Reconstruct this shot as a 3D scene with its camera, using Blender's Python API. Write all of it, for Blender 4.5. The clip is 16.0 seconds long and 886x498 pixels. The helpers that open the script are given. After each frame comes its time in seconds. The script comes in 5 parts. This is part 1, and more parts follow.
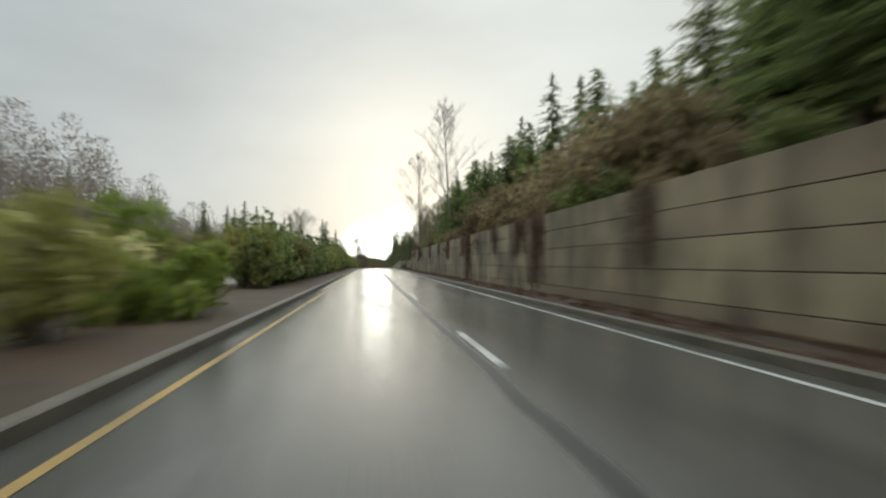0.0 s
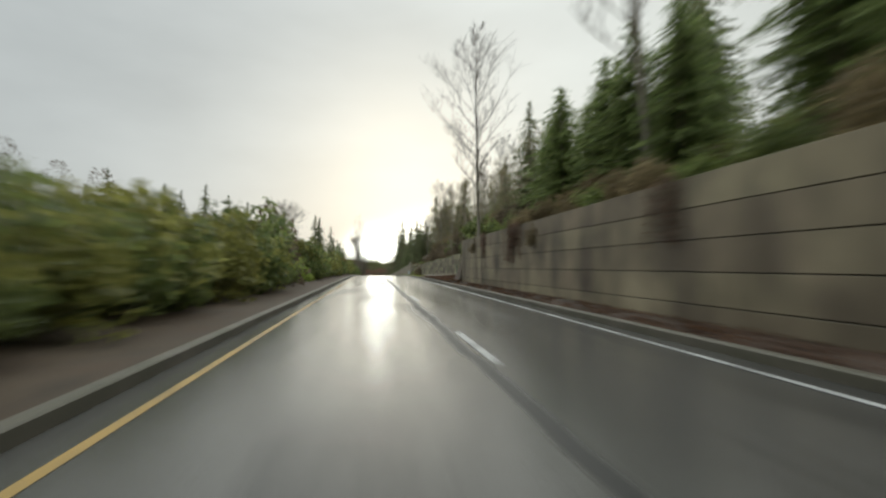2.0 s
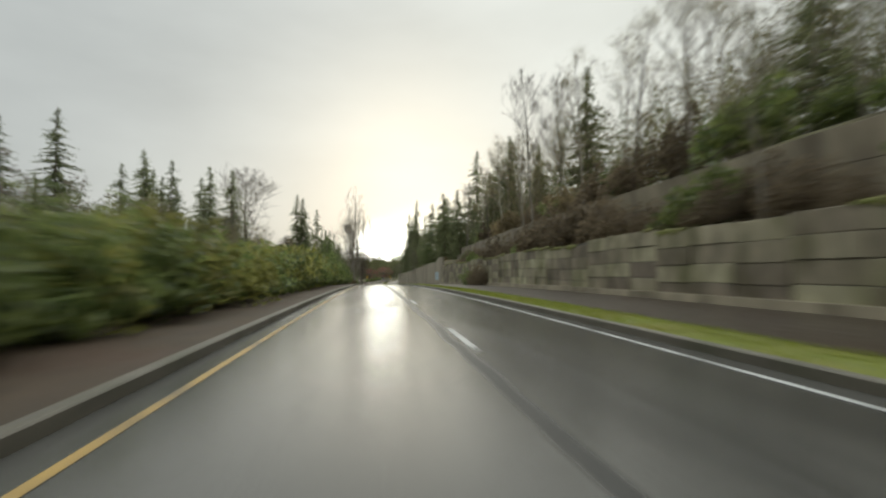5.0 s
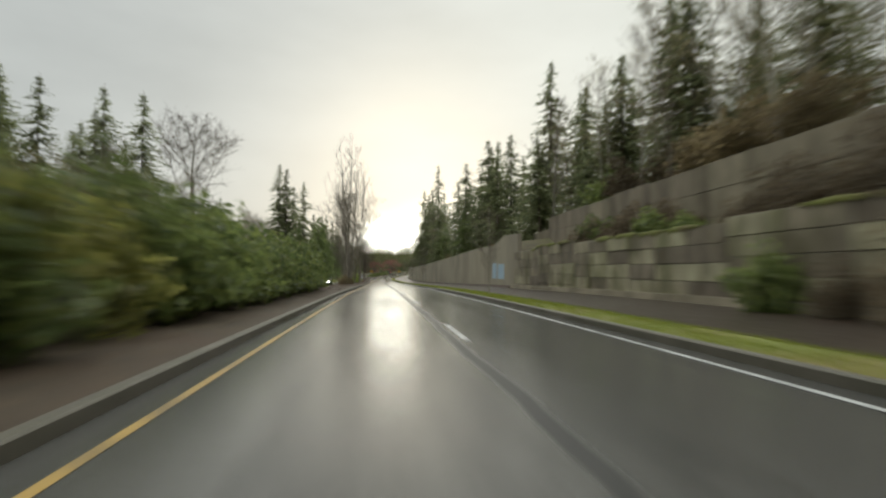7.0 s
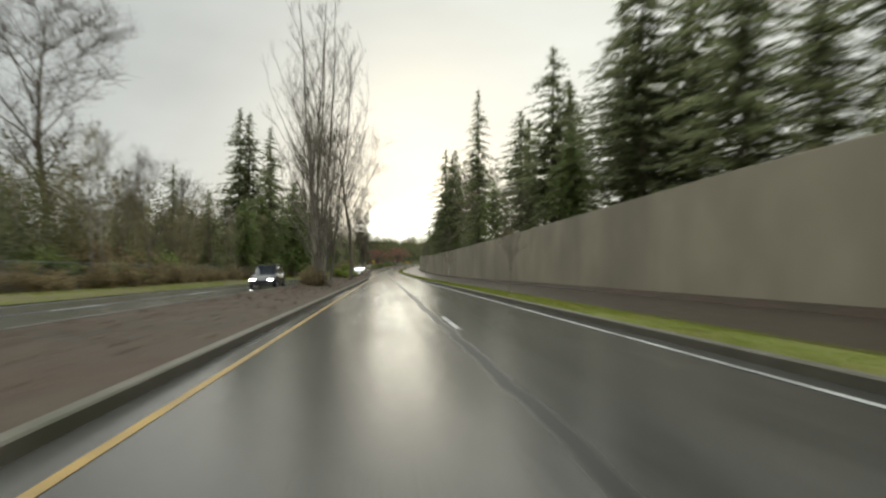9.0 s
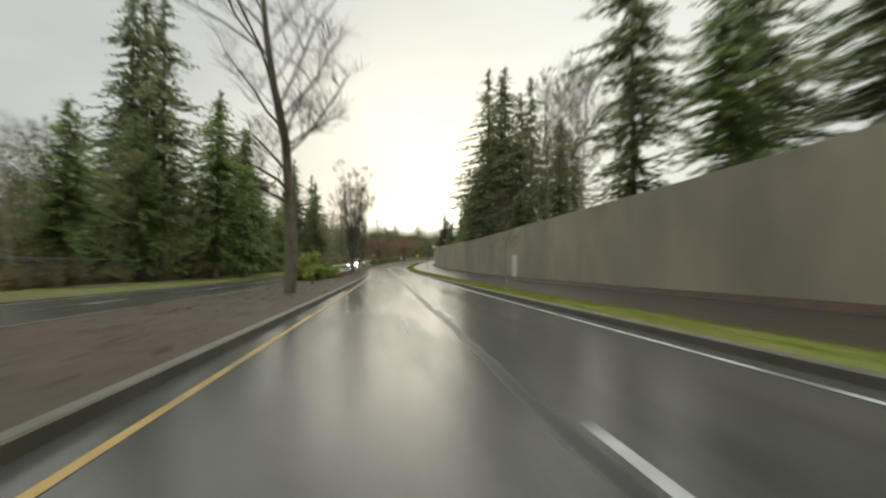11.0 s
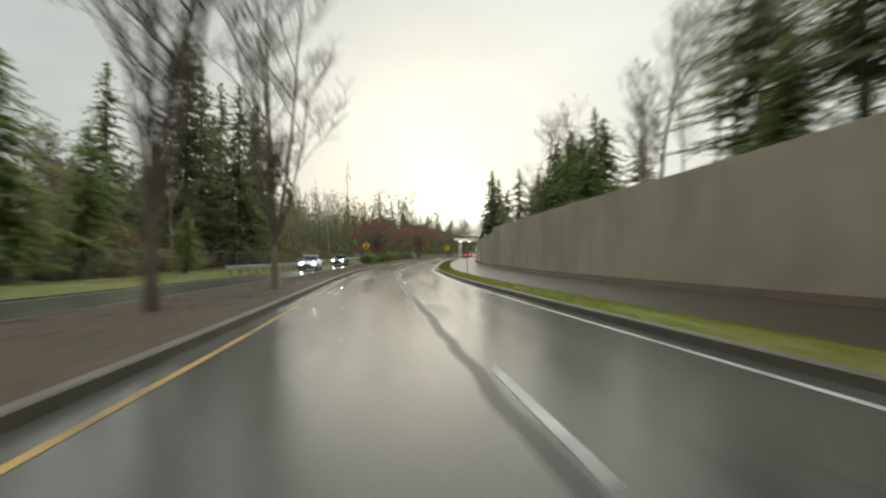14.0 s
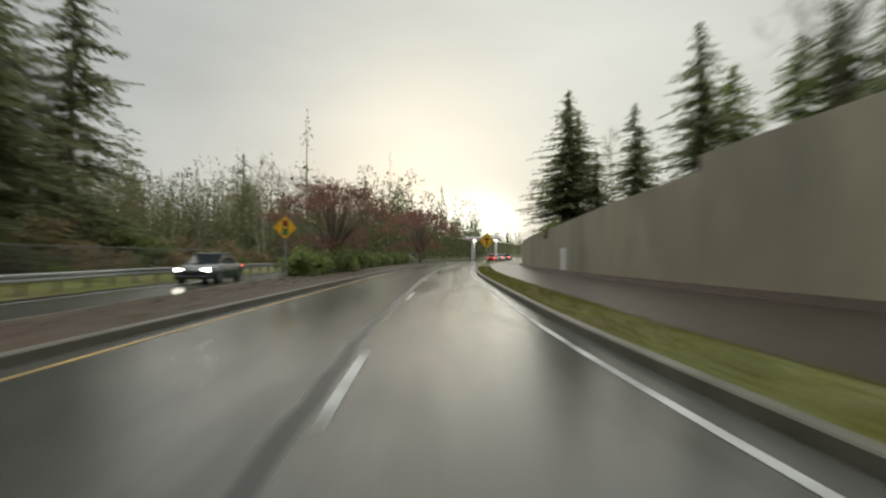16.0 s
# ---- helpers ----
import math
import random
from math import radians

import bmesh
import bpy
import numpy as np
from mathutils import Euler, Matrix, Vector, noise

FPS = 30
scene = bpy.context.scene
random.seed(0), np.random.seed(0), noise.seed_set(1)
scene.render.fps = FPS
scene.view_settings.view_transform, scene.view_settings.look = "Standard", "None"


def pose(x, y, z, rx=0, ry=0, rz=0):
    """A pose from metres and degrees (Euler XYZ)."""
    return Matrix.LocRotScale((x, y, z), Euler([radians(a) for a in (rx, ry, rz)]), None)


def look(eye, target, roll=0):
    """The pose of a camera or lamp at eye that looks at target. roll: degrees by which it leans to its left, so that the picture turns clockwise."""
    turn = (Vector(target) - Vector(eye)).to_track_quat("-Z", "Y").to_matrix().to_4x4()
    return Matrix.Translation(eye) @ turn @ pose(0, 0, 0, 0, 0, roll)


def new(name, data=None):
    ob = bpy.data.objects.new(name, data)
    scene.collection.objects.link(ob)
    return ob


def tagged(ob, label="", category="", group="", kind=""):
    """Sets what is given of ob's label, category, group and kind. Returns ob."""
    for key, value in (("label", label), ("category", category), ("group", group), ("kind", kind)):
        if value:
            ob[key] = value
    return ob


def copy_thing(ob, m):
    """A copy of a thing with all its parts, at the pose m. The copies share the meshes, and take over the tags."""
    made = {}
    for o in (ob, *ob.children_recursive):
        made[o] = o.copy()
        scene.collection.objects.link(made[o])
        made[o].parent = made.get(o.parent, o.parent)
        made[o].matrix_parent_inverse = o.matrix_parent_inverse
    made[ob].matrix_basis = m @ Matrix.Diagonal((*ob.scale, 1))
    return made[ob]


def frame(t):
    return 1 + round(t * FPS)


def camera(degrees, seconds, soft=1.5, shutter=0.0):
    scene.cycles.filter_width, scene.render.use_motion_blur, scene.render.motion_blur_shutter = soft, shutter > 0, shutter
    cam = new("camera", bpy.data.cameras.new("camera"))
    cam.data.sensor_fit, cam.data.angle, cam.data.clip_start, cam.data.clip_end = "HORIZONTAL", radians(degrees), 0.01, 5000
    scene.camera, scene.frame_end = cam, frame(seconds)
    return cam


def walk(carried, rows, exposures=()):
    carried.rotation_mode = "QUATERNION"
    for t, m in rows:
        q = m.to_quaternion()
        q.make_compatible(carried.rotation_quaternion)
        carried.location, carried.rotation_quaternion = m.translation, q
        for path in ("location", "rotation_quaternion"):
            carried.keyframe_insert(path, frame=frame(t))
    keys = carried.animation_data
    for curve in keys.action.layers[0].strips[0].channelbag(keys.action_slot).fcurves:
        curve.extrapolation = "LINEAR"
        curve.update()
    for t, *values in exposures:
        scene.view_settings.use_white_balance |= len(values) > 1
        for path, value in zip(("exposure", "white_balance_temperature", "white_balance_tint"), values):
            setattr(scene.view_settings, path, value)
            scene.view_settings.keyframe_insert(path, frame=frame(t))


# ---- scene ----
cam = camera(78.0, 16.0, soft=2.3, shutter=0.8)
PATH = [
    (0, pose(0.00, 0.00, 1.220, 92.776, 0, -7.516)),
    (0.5, pose(0.00, 12.18, 1.485, 92.876, 0, -7.489)),
    (1, pose(0.00, 24.33, 1.764, 92.990, 0, -7.451)),
    (1.5, pose(0.00, 36.43, 2.055, 93.105, 0, -7.412)),
    (2, pose(0.00, 48.49, 2.353, 93.150, 0, -7.374)),
    (2.5, pose(0.00, 60.52, 2.645, 93.166, 0, -7.335)),
    (3, pose(0.00, 72.52, 2.929, 93.189, 0, -7.304)),
    (3.5, pose(0.00, 84.48, 3.204, 93.222, 0, -7.282)),
    (4, pose(0.00, 96.42, 3.472, 93.261, 0, -7.267)),
    (4.5, pose(0.00, 108.33, 3.722, 93.153, 0, -7.250)),
    (5, pose(0.00, 120.22, 3.922, 92.984, 0, -7.191)),
    (5.5, pose(0.00, 132.08, 4.072, 92.817, 0, -7.076)),
    (6, pose(0.00, 143.93, 4.171, 92.652, 0, -6.919)),
    (6.5, pose(0.00, 155.76, 4.219, 92.486, 0, -6.761)),
    (7, pose(0.00, 167.57, 4.220, 92.319, 0, -6.620)),
    (7.5, pose(0.00, 179.38, 4.182, 92.123, 0, -6.502)),
    (8, pose(0.00, 191.17, 4.107, 91.888, 0, -6.401)),
    (8.5, pose(0.00, 202.96, 3.996, 91.650, 0, -6.302)),
    (9, pose(0.00, 214.74, 3.846, 91.411, 0, -6.210)),
    (9.5, pose(0.00, 226.51, 3.665, 91.266, 0, -6.126)),
    (10, pose(0.00, 238.29, 3.479, 91.198, 0, -6.049)),
    (10.5, pose(0.00, 250.07, 3.292, 91.129, 0, -5.972)),
    (11, pose(0.00, 261.86, 3.103, 91.060, 0, -5.894)),
    (11.5, pose(0.00, 273.65, 2.913, 90.983, 0, -5.797)),
    (12, pose(0.00, 285.45, 2.724, 90.969, 0, -5.675)),
    (12.5, pose(0.00, 297.27, 2.562, 91.030, 0, -5.535)),
    (13, pose(0.00, 309.10, 2.430, 91.065, 0, -5.424)),
    (13.5, pose(0.03, 320.94, 2.329, 91.066, 0, -5.352)),
    (14, pose(0.12, 332.81, 2.259, 91.045, 0, -5.312)),
    (14.5, pose(0.24, 344.70, 2.221, 91.083, 0, -5.332)),
    (15, pose(0.52, 356.61, 2.218, 91.204, 0, -5.428)),
    (15.5, pose(0.96, 368.56, 2.254, 91.376, 0, -5.580)),
    (16, pose(1.63, 380.53, 2.327, 91.552, 0, -5.689)),
]
walk(cam, PATH, exposures=[(0, -0.08, 6180, 5), (6.8, -0.04, 6430, 5), (9, 0.04, 6460, 5), (12, 0.1, 6480, 5), (14, 0.06, 6490, 5), (15, -0.08, 6495, 5), (16, -0.2, 6500, 6)])

# ---- world and light: a wet overcast afternoon, the sun low behind cloud ahead ----
SUN_AZ, SUN_EL = radians(3.0), radians(12.0)      # to the right of +y, above the horizon
SUN_DIR = Vector((math.sin(SUN_AZ) * math.cos(SUN_EL), math.cos(SUN_AZ) * math.cos(SUN_EL), math.sin(SUN_EL)))


def make_world():
    w = bpy.data.worlds.new("overcast_sky")
    scene.world = w
    w.use_nodes = True
    nt = w.node_tree
    nt.nodes.clear()
    N = nt.nodes.new
    out, bg = N("ShaderNodeOutputWorld"), N("ShaderNodeBackground")
    sky = N("ShaderNodeTexSky")
    sky.sky_type = "NISHITA"
    sky.sun_disc = False
    sky.sun_elevation, sky.sun_rotation = SUN_EL, SUN_AZ
    sky.dust_density = 4.0
    co = N("ShaderNodeTexCoord")
    cloud = N("ShaderNodeTexNoise")
    cloud.inputs["Scale"].default_value = 2.2
    cloud.inputs["Detail"].default_value = 5.0
    cloud.inputs["Roughness"].default_value = 0.5
    mp = N("ShaderNodeMapping")
    mp.inputs["Scale"].default_value = (1.0, 1.0, 2.6)
    nt.links.new(co.outputs["Generated"], mp.inputs["Vector"])
    nt.links.new(mp.outputs["Vector"], cloud.inputs["Vector"])
    ramp = N("ShaderNodeValToRGB")
    ramp.color_ramp.elements[0].position, ramp.color_ramp.elements[1].position = 0.3, 0.72
    ramp.color_ramp.elements[0].color = (0.45, 0.46, 0.455, 1)
    ramp.color_ramp.elements[1].color = (0.59, 0.60, 0.59, 1)
    nt.links.new(cloud.outputs["Fac"], ramp.inputs["Fac"])
    # the cloud brightens round the hidden sun, widely where it is thin and tightly at the horizon
    total = ramp.outputs["Color"]
    for az, el, power, colour in ((6.0, 14.0, 7.0, (0.09, 0.092, 0.088)), (32.0, 22.0, 12.0, (0.24, 0.222, 0.175)), (4.0, 4.0, 60.0, (0.13, 0.13, 0.118)),
                                  (0.3, 1.8, 1800.0, (18.0, 17.5, 15.5)), (4.5, 2.2, 900.0, (3.4, 3.3, 2.9)), (9.5, 2.5, 700.0, (3.4, 3.3, 2.9))):
        az, el = radians(az), radians(el)
        dot = N("ShaderNodeVectorMath")
        dot.operation = "DOT_PRODUCT"
        nt.links.new(co.outputs["Generated"], dot.inputs[0])
        dot.inputs[1].default_value = (math.sin(az) * math.cos(el), math.cos(az) * math.cos(el), math.sin(el))
        mx = N("ShaderNodeMath")
        mx.operation = "MAXIMUM"
        nt.links.new(dot.outputs["Value"], mx.inputs[0])
        mx.inputs[1].default_value = 0.0
        pw = N("ShaderNodeMath")
        pw.operation = "POWER"
        nt.links.new(mx.outputs[0], pw.inputs[0])
        pw.inputs[1].default_value = power
        sc = N("ShaderNodeVectorMath")
        sc.operation = "SCALE"
        sc.inputs[0].default_value = colour
        nt.links.new(pw.outputs[0], sc.inputs["Scale"])
        ad = N("ShaderNodeVectorMath")
        ad.operation = "ADD"
        nt.links.new(total, ad.inputs[0])
        nt.links.new(sc.outputs[0], ad.inputs[1])
        total = ad.outputs[0]
    # an overcast sky is brightest overhead
    sep = N("ShaderNodeSeparateXYZ")
    nt.links.new(co.outputs["Generated"], sep.inputs[0])
    up = N("ShaderNodeMapRange")
    up.interpolation_type = "SMOOTHSTEP"
    for key, value in zip(("From Min", "From Max", "To Min", "To Max"), (0.42, 0.95, 1.0, 4.0)):
        up.inputs[key].default_value = value
    nt.links.new(sep.outputs[2], up.inputs["Value"])
    zen = N("ShaderNodeVectorMath")
    zen.operation = "SCALE"
    nt.links.new(total, zen.inputs[0])
    nt.links.new(up.outputs[0], zen.inputs["Scale"])
    total = zen.outputs[0]
    # a little of the clear sky above the cloud
    sk = N("ShaderNodeVectorMath")
    sk.operation = "SCALE"
    nt.links.new(sky.outputs["Color"], sk.inputs[0])
    sk.inputs["Scale"].default_value = 0.006
    ad = N("ShaderNodeVectorMath")
    ad.operation = "ADD"
    nt.links.new(total, ad.inputs[0])
    nt.links.new(sk.outputs[0], ad.inputs[1])
    nt.links.new(ad.outputs[0], bg.inputs["Color"])
    bg.inputs["Strength"].default_value = 1.0
    nt.links.new(bg.outputs[0], out.inputs[0])


make_world()
sun_data = bpy.data.lights.new("sun", "SUN")
sun_data.energy, sun_data.angle, sun_data.color = 0.5, radians(80), (1.0, 0.94, 0.82)
sun = new("sun", sun_data)
sun.matrix_basis = look(SUN_DIR * 200, (0, 0, 0))

# ---- the lie of the land ----
SLOPE_Y = [-20, 40, 100, 160, 220, 280, 340, 400, 460, 560]
SLOPE = [0.0193, 0.025, 0.022, 0.0004, -0.0157, -0.0163, -0.003, 0.0128, 0.018, 0.02]
YS = np.arange(-200.0, 1300.5, 1.0)
_sl = np.interp(YS, SLOPE_Y, SLOPE)
ZS = np.concatenate([[0], np.cumsum((_sl[1:] + _sl[:-1]) / 2)])
ZS = ZS - np.interp(0, YS, ZS)
# how far the road swings to the side of its straight line
_c = np.interp(YS, [320, 340, 352, 365, 378, 386, 392, 400, 410, 417, 423, 430, 440, 450, 460, 470, 485, 500, 553, 1300],
               [0, -0.3, -0.6, -0.85, -0.75, -0.4, 0.1, 0.95, 2.0, 2.8, 3.65, 4.75, 6.45, 8.35, 10.6, 13.2, 17.8, 23.2, 44, 340])
_k = np.hanning(15)
CS = np.convolve(np.pad(_c, 7, mode="edge"), _k / _k.sum(), "valid")


def gz(y):
    return np.interp(y, YS, ZS)


def cx(y):
    return np.interp(y, YS, CS)


def ss(a, b, v):
    u = np.clip((np.asarray(v, float) - a) / (b - a), 0, 1)
    return u * u * (3 - 2 * u)


def wall_top(y):
    """Top of the tall plain wall."""
    return np.interp(y, [205, 219.1, 219.3, 229, 254, 284, 310, 332, 350, 392, 398, 398.2, 420, 470],
                     [7.0, 7.48, 6.6, 6.8, 6.4, 6.0, 5.75, 5.55, 5.55, 5.85, 5.95, 5.4, 5.0, 5.2])


def swing(y):
    """How far the verges and the wood lie to the right of their straight line."""
    return np.interp(y, [333, 345, 357, 369, 380, 392], [0, 0.12, 0.24, 0.52, 0.96, 1.63])


def wall_x(y):
    """Face of the tall plain wall, which bends away with the road."""
    return np.interp(y, [345, 372, 392, 400, 409, 420, 430, 440, 450, 465], [11.4, 11.5, 11.95, 12.3, 12.85, 13.9, 15.2, 16.9, 18.9, 22.4])


def near_edge(y):
    """Median side of the oncoming carriageway."""
    y = np.asarray(y, float)
    return np.where(y > 405, cx(y) + np.interp(y, [405, 440, 480], [-6.4, -7.2, -8.5]), np.interp(y, [330, 390, 405], [-7.1, -6.6, cx(405) - 6.4 - swing(405)]) + swing(y))


def far_edge(y):
    """Verge side of the oncoming carriageway."""
    y = np.asarray(y, float)
    return np.where(y > 405, near_edge(y) - np.interp(y, [405, 440], [3.95, 4.4]), np.interp(y, [285, 307, 345, 361, 385, 405], [-13.3, -12.7, -11.8, -11.2, -10.5, near_edge(405.0) - 3.95 - swing(405)]) + swing(y))


def land(x, y):
    """Height of the open ground."""
    x, y = np.asarray(x, float), np.asarray(y, float)
    g = gz(y)
    h1 = np.where(x < 6.65, -0.06, 2.95 + np.clip(x - 7.4, 0, 45) * 0.3)
    hb = -0.06 + 3.4 * ss(6.4, 16.5, x) + np.clip(x - 13, 0, 40) * 0.3
    h2 = np.where(x < 11.6, -0.06, np.where(x < 15.6, 2.45 + np.clip(x - 11.6, 0, 4) * 0.2, 6.2 + np.clip(x - 15.8, 0, 40) * 0.28))
    xb = x - (wall_x(y) - 11.4)
    h3 = np.where(xb < 11.6, -0.06, wall_top(y) - 0.5 - g + np.clip(xb - 12.5, 0, 60) * 0.12)
    r = h1 + (hb - h1) * ss(87.5, 93, y)
    r = r + (h2 - r) * ss(98, 106, y)
    r = r + (h3 - r) * ss(212, 216, y)
    flat = -0.06 + np.clip(x - cx(y) - 16, 0, 200) * 0.06
    r = r + (flat - r) * ss(452, 464, y)
    left = x - np.minimum(far_edge(y), 999)
    bank = np.clip(-left - 1.5, 0, 14) * 0.40 * (1 - ss(60, 150, y)) + np.clip(-left - 16, 0, 150) * 0.07 * (1 - ss(455, 520, y))
    off = np.abs(x - cx(y) - 6)
    hills = 11 * ss(560, 900, y) * ss(22, 120, off) + 5 * ss(440, 560, y) * ss(25, 140, cx(y) - x)
    lump = 0.25 * np.sin(x * 0.31 + y * 0.17) * np.sin(y * 0.23 - x * 0.11)
    out = (np.abs(x) > 16) * lump
    return g + np.where(x < -9, -0.06 + bank * (left < 0), r) + out + hills


# ---- materials ----
def noise_mat(name, low, high, scale=6.0, patch=None, patch_scale=0.4, rough=(0.6, 0.9), bump=0.15, stretch=(1, 1, 1), world=True,
              per_object=0.0, specular=0.4, bump_scale=None, metallic=0.0):
    m = bpy.data.materials.new(name)
    m.use_nodes = True
    nt = m.node_tree
    N, L = nt.nodes.new, nt.links.new
    b = nt.nodes["Principled BSDF"]
    b.inputs["Specular IOR Level"].default_value = specular
    b.inputs["Metallic"].default_value = metallic
    src = N("ShaderNodeNewGeometry").outputs["Position"] if world else N("ShaderNodeTexCoord").outputs["Object"]
    mp = N("ShaderNodeMapping")
    mp.inputs["Scale"].default_value = stretch
    L(src, mp.inputs["Vector"])
    n1 = N("ShaderNodeTexNoise")
    n1.inputs["Scale"].default_value, n1.inputs["Detail"].default_value = scale, 6.0
    L(mp.outputs[0], n1.inputs["Vector"])
    mix = N("ShaderNodeMix")
    mix.data_type = "RGBA"
    mix.inputs["A"].default_value, mix.inputs["B"].default_value = (*low, 1), (*high, 1)
    cr = N("ShaderNodeMapRange")
    cr.inputs["From Min"].default_value, cr.inputs["From Max"].default_value = 0.32, 0.68
    L(n1.outputs["Fac"], cr.inputs["Value"])
    L(cr.outputs[0], mix.inputs["Factor"])
    colour = mix.outputs["Result"]
    if patch:
        n2 = N("ShaderNodeTexNoise")
        n2.inputs["Scale"].default_value, n2.inputs["Detail"].default_value = patch_scale, 4.0
        L(mp.outputs[0], n2.inputs["Vector"])
        c2 = N("ShaderNodeMapRange")
        c2.inputs["From Min"].default_value, c2.inputs["From Max"].default_value = 0.45, 0.68
        L(n2.outputs["Fac"], c2.inputs["Value"])
        m2 = N("ShaderNodeMix")
        m2.data_type = "RGBA"
        L(c2.outputs[0], m2.inputs["Factor"])
        L(colour, m2.inputs["A"])
        m2.inputs["B"].default_value = (*patch, 1)
        colour = m2.outputs["Result"]
    if per_object:
        oi = N("ShaderNodeObjectInfo")
        hv = N("ShaderNodeHueSaturation")
        vr = N("ShaderNodeMapRange")
        vr.inputs["To Min"].default_value, vr.inputs["To Max"].default_value = 1 - per_object, 1 + per_object
        L(oi.outputs["Random"], vr.inputs["Value"])
        L(vr.outputs[0], hv.inputs["Value"])
        hr = N("ShaderNodeMapRange")
        hr.inputs["To Min"].default_value, hr.inputs["To Max"].default_value = 0.5 - per_object * 0.06, 0.5 + per_object * 0.06
        L(oi.outputs["Random"], hr.inputs["Value"])
        L(hr.outputs[0], hv.inputs["Hue"])
        L(colour, hv.inputs["Color"])
        colour = hv.outputs["Color"]
    L(colour, b.inputs["Base Color"])
    rr = N("ShaderNodeMapRange")
    rr.inputs["To Min"].default_value, rr.inputs["To Max"].default_value = rough
    L(n1.outputs["Fac"], rr.inputs["Value"])
    L(rr.outputs[0], b.inputs["Roughness"])
    if bump:
        n3 = N("ShaderNodeTexNoise")
        n3.inputs["Scale"].default_value, n3.inputs["Detail"].default_value = bump_scale or scale * 4, 4.0
        L(mp.outputs[0], n3.inputs["Vector"])
        bp = N("ShaderNodeBump")
        bp.inputs["Strength"].default_value, bp.inputs["Distance"].default_value = bump, 0.03
        L(n3.outputs["Fac"], bp.inputs["Height"])
        L(bp.outputs[0], b.inputs["Normal"])
    return m


def leaf_mat(name, low, high, per_object=0.25, rough=0.55, shine=0.25):
    """Leaves: colour varies leaf by leaf, with light let through."""
    m = bpy.data.materials.new(name)
    m.use_nodes = True
    nt = m.node_tree
    N, L = nt.nodes.new, nt.links.new
    b = nt.nodes["Principled BSDF"]
    geo, oi = N("ShaderNodeNewGeometry"), N("ShaderNodeObjectInfo")
    mix = N("ShaderNodeMix")
    mix.data_type = "RGBA"
    mix.inputs["A"].default_value, mix.inputs["B"].default_value = (*low, 1), (*high, 1)
    L(geo.outputs["Random Per Island"], mix.inputs["Factor"])
    hv = N("ShaderNodeHueSaturation")
    vr = N("ShaderNodeMapRange")
    vr.inputs["To Min"].default_value, vr.inputs["To Max"].default_value = 1 - per_object, 1 + per_object
    L(oi.outputs["Random"], vr.inputs["Value"])
    L(vr.outputs[0], hv.inputs["Value"])
    L(mix.outputs["Result"], hv.inputs["Color"])
    L(hv.outputs["Color"], b.inputs["Base Color"])
    b.inputs["Roughness"].default_value = rough
    b.inputs["Specular IOR Level"].default_value = shine
    tr = N("ShaderNodeBsdfTranslucent")
    L(hv.outputs["Color"], tr.inputs["Color"])
    ms = N("ShaderNodeMixShader")
    ms.inputs[0].default_value = 0.6
    L(b.outputs[0], ms.inputs[1])
    L(tr.outputs[0], ms.inputs[2])
    L(ms.outputs[0], nt.nodes["Material Output"].inputs["Surface"])
    return m


